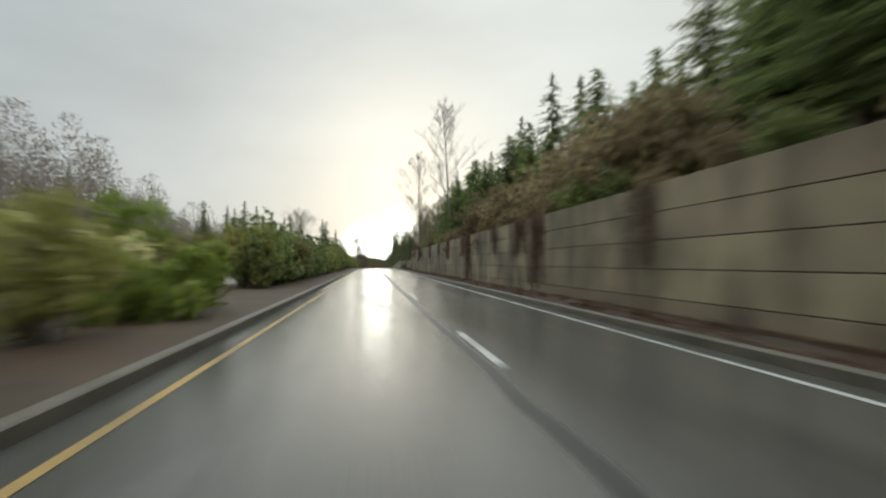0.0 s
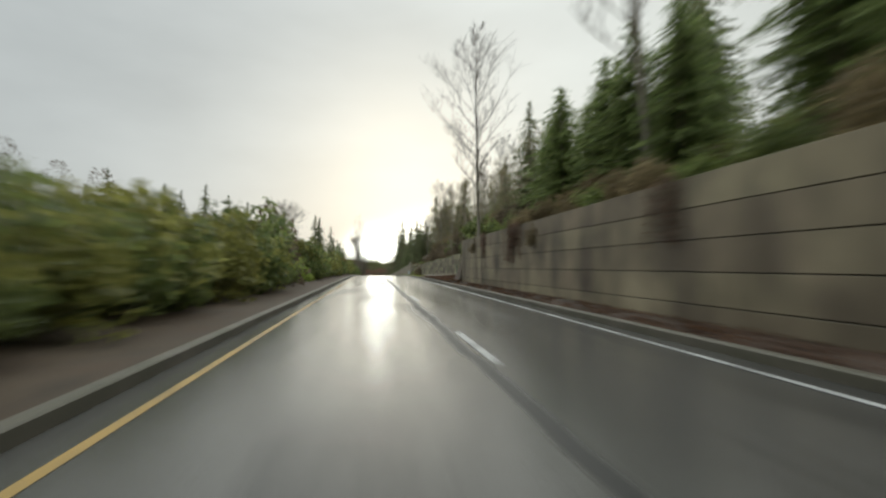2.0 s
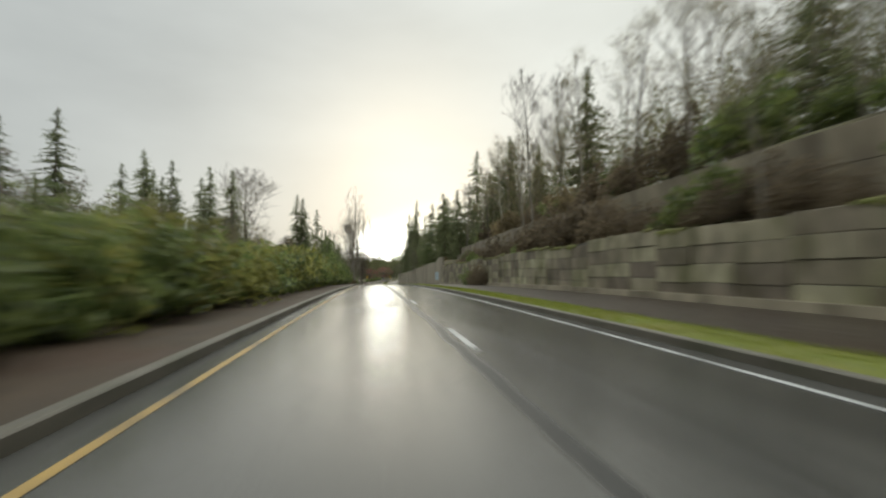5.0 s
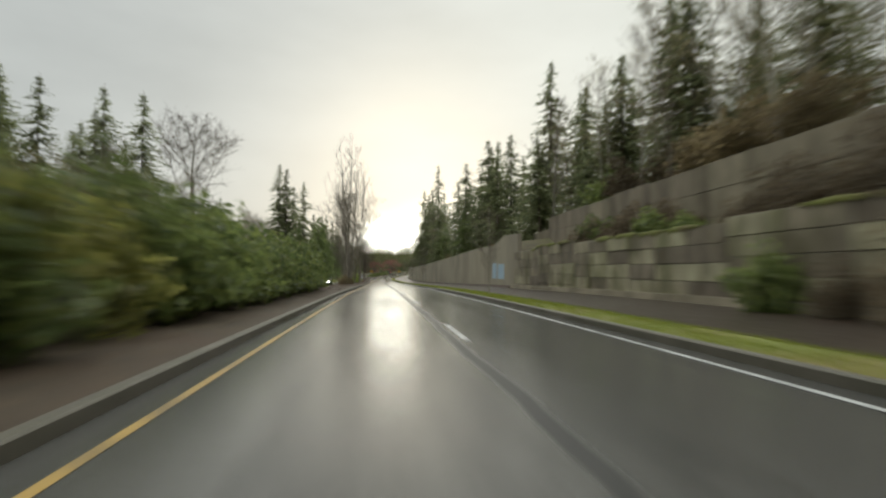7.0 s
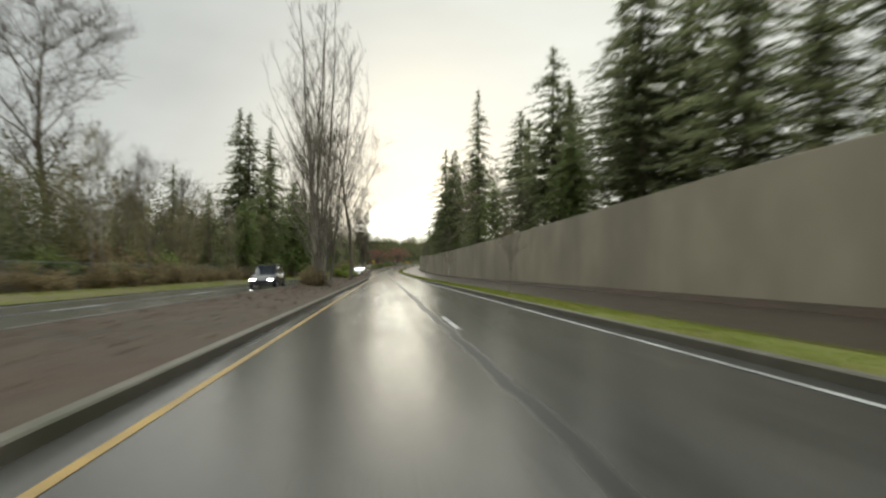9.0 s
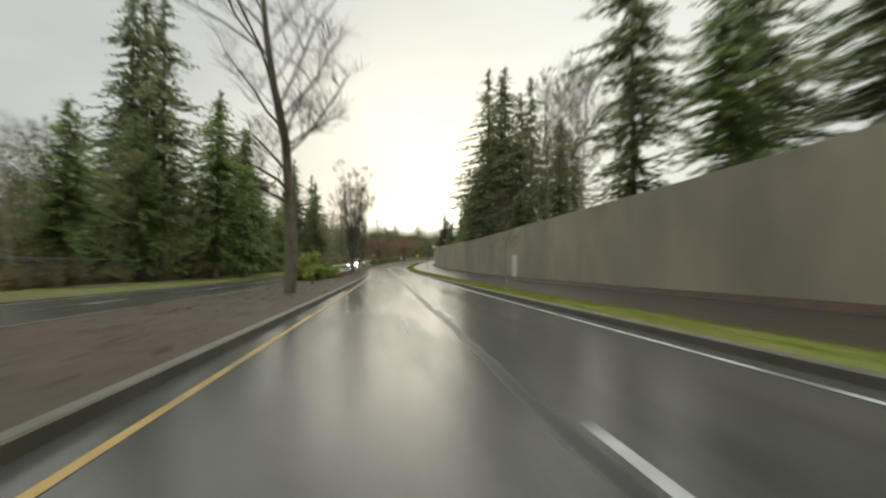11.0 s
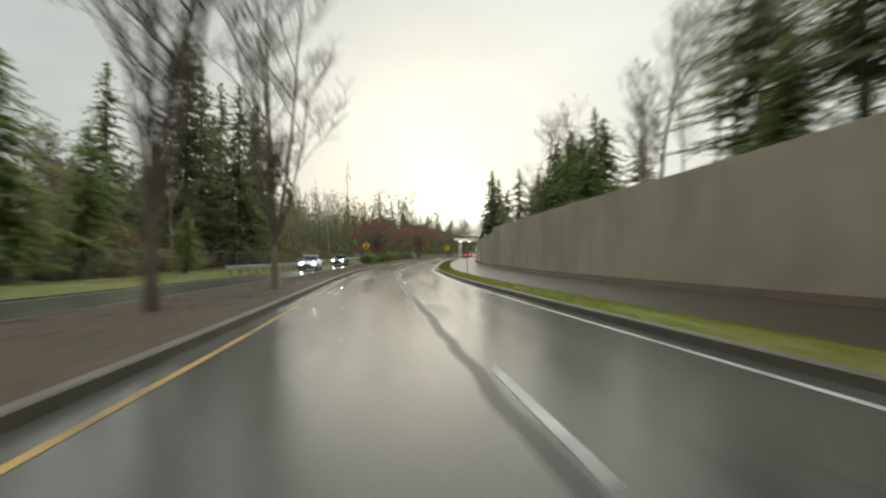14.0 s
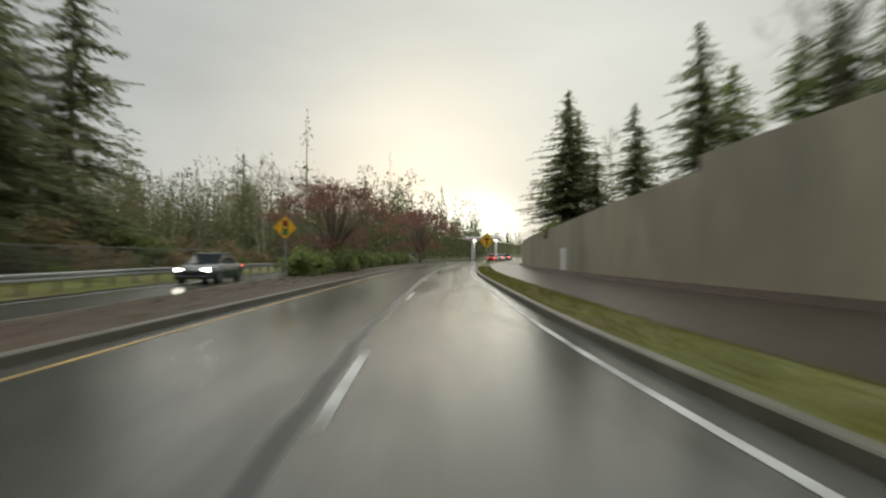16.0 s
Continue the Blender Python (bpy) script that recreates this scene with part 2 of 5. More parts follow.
def wet_road_mat(name, dash, kerbs):
    """Wet worn asphalt: polished wheel tracks, a dark open joint along the lane line, patches and puddles. Laid out by metres across and along."""
    m = bpy.data.materials.new(name)
    m.use_nodes = True
    nt = m.node_tree
    N, L = nt.nodes.new, nt.links.new
    b = nt.nodes["Principled BSDF"]
    uv = N("ShaderNodeUVMap")
    uv.uv_map = "metres"
    sep = N("ShaderNodeSeparateXYZ")
    L(uv.outputs[0], sep.inputs[0])
    def tex(sx, sy, detail=5.0, rough=0.55):
        mp = N("ShaderNodeMapping")
        mp.inputs["Scale"].default_value = (sx, sy, 1)
        L(uv.outputs[0], mp.inputs["Vector"])
        n = N("ShaderNodeTexNoise")
        n.inputs["Scale"].default_value, n.inputs["Detail"].default_value, n.inputs["Roughness"].default_value = 1.0, detail, rough
        L(mp.outputs[0], n.inputs["Vector"])
        return n.outputs["Fac"]
    def remap(v, a, z, lo, hi):
        r = N("ShaderNodeMapRange")
        for key, value in zip(("From Min", "From Max", "To Min", "To Max"), (a, z, lo, hi)):
            r.inputs[key].default_value = value
        L(v, r.inputs["Value"])
        return r.outputs[0]
    def math_(op, a, v):
        n = N("ShaderNodeMath")
        n.operation = op
        L(a, n.inputs[0])
        if isinstance(v, (int, float)):
            n.inputs[1].default_value = v
        else:
            L(v, n.inputs[1])
        return n.outputs[0]
    grain, streak, patch, wander = tex(40, 40), tex(1.1, 0.05), tex(0.55, 0.09), tex(0.3, 0.6)
    # the old joint beside the lane line
    off = math_("ABSOLUTE", math_("ADD", math_("SUBTRACT", sep.outputs[0], dash - 0.22), math_("MULTIPLY", math_("SUBTRACT", wander, 0.5), 0.3)), 0.0)
    joint = remap(off, 0.05, 0.14, 0.9, 0.0)
    dark = remap(patch, 0.5, 0.62, 0.0, 1.0)
    mix = N("ShaderNodeMix")
    mix.data_type = "RGBA"
    mix.inputs["A"].default_value, mix.inputs["B"].default_value = (0.045, 0.044, 0.04, 1), (0.09, 0.088, 0.08, 1)
    L(remap(grain, 0.3, 0.7, 0, 1), mix.inputs["Factor"])
    m2 = N("ShaderNodeMix")
    m2.data_type = "RGBA"
    L(math_("MAXIMUM", math_("MULTIPLY", dark, 0.55), joint), m2.inputs["Factor"])
    L(mix.outputs["Result"], m2.inputs["A"])
    m2.inputs["B"].default_value = (0.018, 0.018, 0.017, 1)
    L(m2.outputs["Result"], b.inputs["Base Color"])
    rough = remap(streak, 0.3, 0.7, 0.10, 0.22)
    rough = math_("ADD", rough, math_("MULTIPLY", joint, 0.25))
    rough = math_("ADD", rough, math_("MULTIPLY", dark, 0.07))
    L(rough, b.inputs["Roughness"])
    b.inputs["IOR"].default_value = 1.4
    b.inputs["Specular IOR Level"].default_value = 0.34
    bp = N("ShaderNodeBump")
    bp.inputs["Strength"].default_value, bp.inputs["Distance"].default_value = 0.12, 0.02
    L(grain, bp.inputs["Height"])
    bp2 = N("ShaderNodeBump")
    bp2.inputs["Strength"].default_value, bp2.inputs["Distance"].default_value = 0.10, 0.05
    L(tex(1.6, 0.5, 3.0), bp2.inputs["Height"])
    L(bp.outputs[0], bp2.inputs["Normal"])
    L(bp2.outputs[0], b.inputs["Normal"])
    return m


def plain_mat(name, colour, rough=0.5, metallic=0.0, glow=None, strength=0.0):
    m = bpy.data.materials.new(name)
    m.use_nodes = True
    b = m.node_tree.nodes["Principled BSDF"]
    b.inputs["Base Color"].default_value = (*colour, 1)
    b.inputs["Roughness"].default_value, b.inputs["Metallic"].default_value = rough, metallic
    if glow:
        b.inputs["Emission Color"].default_value = (*glow, 1)
        b.inputs["Emission Strength"].default_value = strength
    return m


ASPHALT = wet_road_mat("wet_asphalt", 1.57, None)
ASPHALT_FAR = wet_road_mat("wet_asphalt_oncoming", -10.2, None)
SIDEWALK = noise_mat("wet_sidewalk", (0.022, 0.016, 0.011), (0.045, 0.033, 0.024), 3.0, (0.03, 0.019, 0.012), 0.5, (0.24, 0.44), 0.1, specular=0.26)
KERB = noise_mat("kerb_concrete", (0.062, 0.056, 0.042), (0.135, 0.12, 0.092), 5.0, (0.055, 0.055, 0.032), 1.6, (0.4, 0.7), 0.35)
YELLOW = noise_mat("yellow_line", (0.26, 0.165, 0.045), (0.42, 0.27, 0.065), 9.0, (0.12, 0.09, 0.045), 1.6, (0.35, 0.6), 0.1)
WHITE = noise_mat("white_line", (0.30, 0.30, 0.285), (0.47, 0.47, 0.45), 9.0, (0.12, 0.12, 0.112), 1.4, (0.35, 0.6), 0.1)
DIRT = noise_mat("median_dirt", (0.034, 0.025, 0.016), (0.078, 0.057, 0.037), 2.5, (0.058, 0.036, 0.023), 0.35, (0.6, 0.92), 0.5, specular=0.25)
LEAF_LITTER = noise_mat("leaf_litter", (0.022, 0.014, 0.009), (0.075, 0.043, 0.026), 7.0, (0.03, 0.024, 0.012), 0.6, (0.6, 0.95), 0.6)
TURF = noise_mat("turf", (0.10, 0.125, 0.02), (0.19, 0.205, 0.045), 5.0, (0.175, 0.145, 0.05), 0.5, (0.7, 0.95), 0.6)
VERGE = noise_mat("rough_verge", (0.075, 0.082, 0.02), (0.145, 0.145, 0.038), 3.0, (0.10, 0.075, 0.036), 0.3, (0.7, 0.95), 0.6)
FOREST_FLOOR = noise_mat("forest_floor", (0.05, 0.042, 0.022), (0.105, 0.085, 0.045), 1.6, (0.09, 0.085, 0.03), 0.2, (0.7, 0.95), 0.7)
PANEL = noise_mat("panel_concrete", (0.13, 0.106, 0.068), (0.30, 0.25, 0.165), 1.3, (0.078, 0.062, 0.043), 0.7, (0.5, 0.8), 0.35, (1, 0.9, 0.5), per_object=0.16)
BLOCK = noise_mat("block_concrete", (0.135, 0.116, 0.077), (0.31, 0.272, 0.19), 1.6, (0.088, 0.08, 0.034), 0.7, (0.5, 0.8), 0.45, (1, 0.9, 0.5), per_object=0.42)
UPPER = noise_mat("upper_wall_concrete", (0.152, 0.127, 0.086), (0.24, 0.204, 0.143), 1.4, (0.09, 0.073, 0.046), 0.6, (0.5, 0.8), 0.35, (1, 0.9, 0.4), per_object=0.12)
# darker than the panels: shade of the open joints put into the backing's colour
JOINT_SHADE = noise_mat("joint_shadowed_backing", (0.05, 0.045, 0.04), (0.08, 0.07, 0.06), 2.0, bump=0.2)
SMOOTH = noise_mat("smooth_wall_concrete", (0.262, 0.228, 0.167), (0.325, 0.286, 0.212), 0.8, (0.208, 0.182, 0.138), 0.3, (0.55, 0.8), 0.18, (1, 0.7, 0.5), per_object=0.045)
BLUE_PAINT = noise_mat("blue_cover_paint", (0.30, 0.42, 0.52), (0.36, 0.48, 0.57), 2.0, rough=(0.4, 0.6), bump=0.1)
PALE_PAINT = noise_mat("pale_cover_paint", (0.50, 0.48, 0.44), (0.60, 0.58, 0.54), 2.0, rough=(0.4, 0.6), bump=0.1)
BARK = noise_mat("bark", (0.11, 0.09, 0.065), (0.22, 0.18, 0.135), 6.0, (0.09, 0.09, 0.05), 0.8, (0.7, 0.95), 0.6, (1, 1, 0.3), world=False, per_object=0.25)
PALE_BARK = noise_mat("pale_bark", (0.22, 0.195, 0.155), (0.36, 0.325, 0.265), 6.0, (0.12, 0.11, 0.07), 0.8, (0.7, 0.95), 0.4, (1, 1, 0.3), world=False, per_object=0.2)
TWIG = leaf_mat("twigs", (0.11, 0.088, 0.068), (0.20, 0.16, 0.122), 0.2)
NEEDLE = leaf_mat("conifer_needles", (0.115, 0.135, 0.068), (0.25, 0.265, 0.135), 0.22)
CEDAR = leaf_mat("cedar_sprays", (0.105, 0.145, 0.052), (0.23, 0.272, 0.098), 0.25)
BUDS = leaf_mat("bud_haze", (0.22, 0.19, 0.10), (0.34, 0.30, 0.16), 0.3)
GREY_WOOD = leaf_mat("grey_winter_wood", (0.17, 0.145, 0.118), (0.26, 0.225, 0.185), 0.1)
FAR_WOOD = leaf_mat("far_wood_haze", (0.112, 0.102, 0.048), (0.185, 0.168, 0.082), 0.1)
RHODO = leaf_mat("evergreen_hedge_leaves", (0.085, 0.118, 0.042), (0.24, 0.275, 0.085), 0.3, 0.4, 0.5)
OLIVE = leaf_mat("olive_hedge_leaves", (0.155, 0.162, 0.046), (0.33, 0.315, 0.09), 0.25, 0.4, 0.5)
BRIGHT = leaf_mat("bright_shrub_leaves", (0.14, 0.19, 0.035), (0.30, 0.35, 0.075), 0.2, 0.45, 0.4)
BROWN = leaf_mat("brown_shrub_twigs", (0.15, 0.118, 0.066), (0.295, 0.235, 0.13), 0.3)
BRAMBLE = leaf_mat("bramble_thicket_twigs", (0.10, 0.078, 0.052), (0.22, 0.174, 0.112), 0.3)
TINGED = leaf_mat("red_tinged_new_leaves", (0.11, 0.12, 0.04), (0.25, 0.165, 0.07), 0.2, 0.4, 0.5)
RUST = leaf_mat("rust_vine_leaves", (0.11, 0.066, 0.05), (0.24, 0.15, 0.105), 0.2)
RED = leaf_mat("red_leaves", (0.19, 0.095, 0.075), (0.31, 0.16, 0.125), 0.2)
OLIVE_GRASS = noise_mat("olive_bank_grass", (0.20, 0.19, 0.04), (0.30, 0.28, 0.07), 3.0, (0.16, 0.13, 0.05), 0.4, (0.7, 0.95), 0.6)
BLADE = leaf_mat("grass_blades", (0.13, 0.165, 0.02), (0.265, 0.285, 0.05), 0.1)
WORN_BLADE = leaf_mat("worn_grass_blades", (0.10, 0.085, 0.03), (0.20, 0.20, 0.045), 0.1)
MOSS = noise_mat("cushion_moss", (0.075, 0.085, 0.016), (0.15, 0.155, 0.03), 9.0, (0.09, 0.07, 0.03), 1.2, (0.8, 0.95), 0.8)
GALV = noise_mat("galvanised_steel", (0.20, 0.21, 0.205), (0.32, 0.33, 0.32), 5.0, rough=(0.4, 0.6), bump=0.05, metallic=0.7)


# ---- building helpers ----
def mesh_of(name, verts, faces, material, smooth=False):
    me = bpy.data.meshes.new(name)
    me.from_pydata([tuple(v) for v in verts], [], [tuple(f) for f in faces])
    me.materials.append(material)
    if smooth:
        me.polygons.foreach_set("use_smooth", [True] * len(me.polygons))
    me.update()
    return me


def part(name, bm, material, parent, label=""):
    me = bpy.data.meshes.new(name)
    bm.to_mesh(me)
    bm.free()
    me.materials.append(material)
    return part_mesh(name, me, parent, label)


def part_mesh(name, me, parent, label="", at=None):
    ob = new(name, me)
    ob.parent = parent
    if at is not None:
        ob.matrix_basis = at
    if label:
        ob["label"] = label
    return ob


def thing(name, label, category, group="", at=None):
    ob = new(name)
    ob.empty_display_size = 0.2
    if at is not None:
        ob.matrix_basis = at
    return tagged(ob, label, category, group)


def box_bm(x0, x1, y0, y1, z0, z1, bevel=0.0, bm=None):
    bm = bm or bmesh.new()
    got = bmesh.ops.create_cube(bm, size=1.0, matrix=Matrix.Translation(((x0 + x1) / 2, (y0 + y1) / 2, (z0 + z1) / 2)) @ Matrix.Diagonal((x1 - x0, y1 - y0, z1 - z0, 1)))
    if bevel:
        edges = list({e for v in got["verts"] for e in v.link_edges})
        bmesh.ops.bevel(bm, geom=edges, offset=bevel, segments=1, affect="EDGES")
    return bm


def cyl_bm(r0, r1, z0, z1, sides=10, bm=None, m=Matrix()):
    bm = bm or bmesh.new()
    bmesh.ops.create_cone(bm, cap_ends=True, segments=sides, radius1=r0, radius2=r1, depth=z1 - z0, matrix=m @ Matrix.Translation((0, 0, (z0 + z1) / 2)))
    return bm


def ribbon(name, material, xl, xr, y0, y1, rel, label, category, step=2.0, across=1, rough=0.0, kind="structure", seed=1):
    """A strip of surface along the road. xl, xr: functions of y; rel: height over the road's own level."""
    rng = np.random.default_rng(seed)
    ys = np.arange(y0, y1 + step * 0.5, step)
    u = np.linspace(0, 1, across + 1)
    a, b = np.broadcast_to(xl(ys), ys.shape), np.broadcast_to(xr(ys), ys.shape)
    xs = a[:, None] * (1 - u) + b[:, None] * u
    zs = gz(ys)[:, None] + rel + 0 * xs
    if rough:
        inner = np.ones_like(zs)
        inner[:, 0] = inner[:, -1] = 0
        zs = zs + rng.normal(0, rough, zs.shape) * inner + inner * rough
    verts = np.stack([xs, np.repeat(ys[:, None], across + 1, 1), zs], -1).reshape(-1, 3)
    w = across + 1
    i = (np.arange(len(ys) - 1)[:, None] * w + np.arange(across)).ravel()
    faces = np.stack([i, i + 1, i + w + 1, i + w], -1)
    me = mesh_of(name, verts.tolist(), faces.tolist(), material)
    layer = me.uv_layers.new(name="metres")
    off = verts.copy()
    off[:, 0] -= cx(verts[:, 1])
    idx = np.empty(len(me.loops), int)
    me.loops.foreach_get("vertex_index", idx)
    layer.data.foreach_set("uv", off[idx][:, :2].ravel())
    ob = new(name, me)
    return tagged(ob, label, category, "", kind)


def sweep(name, material, profile, shift, y0, y1, label, category, step=2.0, parent=None, kind="structure"):
    """A closed profile of (across, up) carried along the road at shift(y)."""
    ys = np.arange(y0, y1 + step * 0.5, step)
    n = len(profile)
    verts, faces = [], []
    for y in ys:
        for px, pz in profile:
            verts.append((float(shift(y)) + px, float(y), float(gz(y)) + pz))
    for k in range(len(ys) - 1):
        for j in range(n):
            a, b = k * n + j, k * n + (j + 1) % n
            faces.append((a, b, b + n, a + n))
    faces.append(tuple(range(n))[::-1])
    faces.append(tuple(range((len(ys) - 1) * n, len(ys) * n)))
    me = mesh_of(name, verts, faces, material)
    if parent:
        return part_mesh(name, me, parent)
    return tagged(new(name, me), label, category, "", kind)


# ---- growing things ----
def kites(centres, axes, sides, length, width):
    """Leaf-like kites: centre, long axis, side axis, sizes. Returns verts, faces."""
    length, width = np.broadcast_to(length, len(centres))[:, None], np.broadcast_to(width, len(centres))[:, None]
    v = np.stack([centres - axes * length * 0.5, centres + sides * width * 0.5 - axes * length * 0.08, centres + axes * length * 0.5,
                  centres - sides * width * 0.5 - axes * length * 0.08], 1).reshape(-1, 3)
    i = np.arange(len(centres))[:, None] * 4
    return v, i + np.array([[0, 1, 2, 3]])


def unit(v):
    return v / np.maximum(np.linalg.norm(v, axis=-1, keepdims=True), 1e-9)


class Tubes:
    def __init__(self):
        self.v, self.f = [], []

    def add(self, pts, radii, sides=5):
        pts = np.asarray(pts, float)
        t = unit(np.gradient(pts, axis=0))
        ref = np.array([0.0, 0.0, 1.0]) if abs(t[0][2]) < 0.8 else np.array([1.0, 0.0, 0.0])
        s = unit(np.cross(t, ref))
        q = np.cross(t, s)
        base = len(self.v)
        ang = np.arange(sides) * 2 * math.pi / sides
        for p, a, b, r in zip(pts, s, q, radii):
            for g in ang:
                self.v.append(p + (a * math.cos(g) + b * math.sin(g)) * r)
        for k in range(len(pts) - 1):
            for j in range(sides):
                a, b = base + k * sides + j, base + k * sides + (j + 1) % sides
                self.f.append((a, b, b + sides, a + sides))
        self.f.append(tuple(base + (len(pts) - 1) * sides + j for j in range(sides)))

    def mesh(self, name, material):
        return mesh_of(name, self.v, self.f, material, True)


def conifer(name, label, seed, height, spread, start, material, droop=0.35, gaps=0.15, density=1.0, spray=1.0, taper=0.8):
    """A spruce or fir: tapered trunk, whorls of drooping boughs that turn up at the tip, each a flat fan of sprays on both sides."""
    rng = np.random.default_rng(seed)
    root = thing(name, label, "tree")
    tr = Tubes()
    zz = np.linspace(0, height, 9)
    sway = np.cumsum(rng.normal(0, 0.05, (9, 2)), 0) * np.linspace(0, 1, 9)[:, None]
    tr.add(np.column_stack([sway, zz]), np.interp(zz, [0, 1, height], [height * 0.018, height * 0.013, 0.02]), 8)
    C, A, S, Ln, W = [], [], [], [], []
    z = height * start
    while z < height * 0.99:
        f = (z - height * start) / (height * (1 - start))
        reach = spread * (1 - f) ** taper * (0.55 + 0.45 * min(1, f * 5)) * rng.uniform(0.78, 1.12) + 0.15
        for _ in range(max(5, int(rng.integers(6, 10) * density))):
            if rng.random() < gaps:
                continue
            a, r = rng.random() * 6.283, reach * rng.uniform(0.55, 1.15)
            k = max(3, int(r / 0.34))
            u = np.linspace(0.1, 1, k)
            px = sway[min(8, int(z / height * 8))]
            lift = rng.normal(0.12, 0.07)
            bz = z + rng.normal(0, 0.15) + r * (lift * u - droop * u ** 1.7 + 0.2 * droop * u ** 5)
            out, across = np.array([math.cos(a), math.sin(a), 0.0]), np.array([-math.sin(a), math.cos(a), 0.0])
            bough = np.array([px[0], px[1], 0.0]) + out * (r * u)[:, None] + np.column_stack([0 * u, 0 * u, bz])
            if r > 1.2 and rng.random() < 0.3:
                tr.add(bough[[0, k // 2, k - 1]], [0.02 + 0.01 * r, 0.018, 0.006], 3)
            size = (0.30 + 0.34 * min(1.0, r / 2.5)) * spray
            for turn, hang in ((0.9, -0.25), (-0.9, -0.25), (0.15, -0.75), (0.0, 0.1)):
                ax = unit(out * (1.0 - 0.35 * abs(turn)) + across * turn + np.array([0, 0, hang]) + rng.normal(0, 0.28, (k, 3)))
                ln = size * rng.uniform(0.55, 1.25, k) * (1.15 - 0.55 * u)
                C.append(bough + ax * (ln * 0.42)[:, None] + rng.normal(0, 0.05, (k, 3)))
                A.append(ax), S.append(unit(np.cross(ax, rng.normal(0, 0.45, (k, 3)) + [0, 0, 1])))
                Ln.append(ln), W.append(ln * rng.uniform(0.26, 0.44, k))
        z += rng.uniform(0.4, 0.7) * (0.45 + height / 44)
    v, f = kites(np.concatenate(C), np.concatenate(A), np.concatenate(S), np.concatenate(Ln), np.concatenate(W))
    part_mesh("trunk", tr.mesh("trunk", BARK), root)
    part_mesh("crown", mesh_of("crown", v.tolist(), f.tolist(), material), root)["kind"] = "stuff"
    return root


def bare_tree(name, label, seed, height, limbs=14, low=0.3, spread=0.32, rise=0.8, bark=BARK, buds=None, bud_count=0, trunks=1, thick=0.014, kids=(5, 7), fine=(4, 6), shape=0.6, wander=0.1, fan=(0.03, 0.14), bud=(0.10, 0.26), stout=1.0, fork=0.0):
    """A leafless tree: a leader that runs to the top, limbs, boughs and fine twigs; with buds, a thin haze of small leaves on the twigs.
    shape: where up the crown its limbs are longest; rise: how steeply they climb; fork: the height at which one bole parts into stems."""
    rng = np.random.default_rng(seed)
    root = thing(name, label, "tree")
    wood, twigs = Tubes(), Tubes()
    tips = []

    def shoot(p, d, length, r, n, sides, into, bend):
        pts, q, dd = [p], p.copy(), d.copy()
        for _ in range(n - 1):
            dd = unit(dd + rng.normal(0, bend, 3) + np.array([0, 0, 0.10 * rise]))
            q = q + dd * length / (n - 1)
            pts.append(q.copy())
        into.add(pts, np.linspace(r, max(0.005, r * 0.3), n), sides)
        return np.array(pts), dd

    def along(pts, u):
        k = min(len(pts) - 2, int(u * (len(pts) - 1)))
        w = u * (len(pts) - 1) - k
        return pts[k] * (1 - w) + pts[k + 1] * w

    def side(dd, open_):
        az = rng.random() * 6.283
        o = np.array([math.cos(az), math.sin(az), 0.0])
        return unit(dd * 0.55 + o * open_ + np.array([0, 0, rise * 0.45]))

    for t in range(trunks):
        a = rng.random() * 6.283
        out = np.array([math.cos(a), math.sin(a), 0])
        h = height * (1 if t == 0 else rng.uniform(0.62, 0.96))
        d0 = unit(np.array([0, 0, 1.0]) + (0.0 if trunks == 1 else rng.uniform(*fan)) * out)
        p0 = np.array([0, 0, fork - (1.0 if fork else 0.3)]) + (0 if trunks == 1 or fork else rng.uniform(0.15, 0.6)) * out
        pts, dd = [p0], d0
        for _ in range(8):
            dd = unit(dd + rng.normal(0, wander * 0.4, 3) * [1, 1, 0] + np.array([0, 0, 0.04]))
            pts.append(pts[-1] + dd * (h - fork + 0.3) / 8)
        pts = np.array(pts)
        r0 = h * thick
        wood.add(pts, r0 * np.linspace(1, 0.06, 9) ** 0.9, 8)
        for i in range(limbs):
            u = low + (0.97 - low) * (i + rng.random()) / limbs
            v = (u - low) / (1 - low)
            full = (1 - abs(v - (1 - shape)) ** 1.3 / max(shape, 1 - shape) ** 1.3 * 0.85)
            ln = height * spread * full * rng.uniform(0.75, 1.2)
            p = along(pts, u)
            lim, ld = shoot(p, side(np.array([0, 0, 1.0]), 0.95 - 0.3 * v), ln, max(0.015, r0 * (1 - u) * 0.36 + 0.01), 5, 5, wood, wander)
            for _ in range(int(rng.integers(kids[0], kids[1] + 1))):
                w = rng.uniform(0.2, 1.0)
                bo, bd = shoot(along(lim, w), side(ld, 0.75), ln * rng.uniform(0.25, 0.45) * (1.3 - 0.6 * w), (0.012 + 0.004 * rng.random()) * stout, 4, 3, twigs, wander * 1.3)
                for _ in range(int(rng.integers(fine[0], fine[1] + 1))):
                    tw, _d = shoot(along(bo, rng.uniform(0.2, 1)), side(bd, 0.7), ln * rng.uniform(0.08, 0.2) + 0.15, 0.008 * stout, 2, 3, twigs, wander * 1.5)
                    tips.append(tw[-1]), tips.append((tw[0] + tw[1]) / 2)
    if fork:
        wood.add(np.column_stack([[0.03, 0, 0.02], [0, 0.02, 0], [-0.4, fork * 0.5, fork + 0.3]]), height * np.array([0.0112, 0.0076, 0.0048]), 10)
    part_mesh("trunk", wood.mesh("trunk", bark), root)
    part_mesh("twig_crown", twigs.mesh("twig_crown", TWIG), root)["kind"] = "stuff"
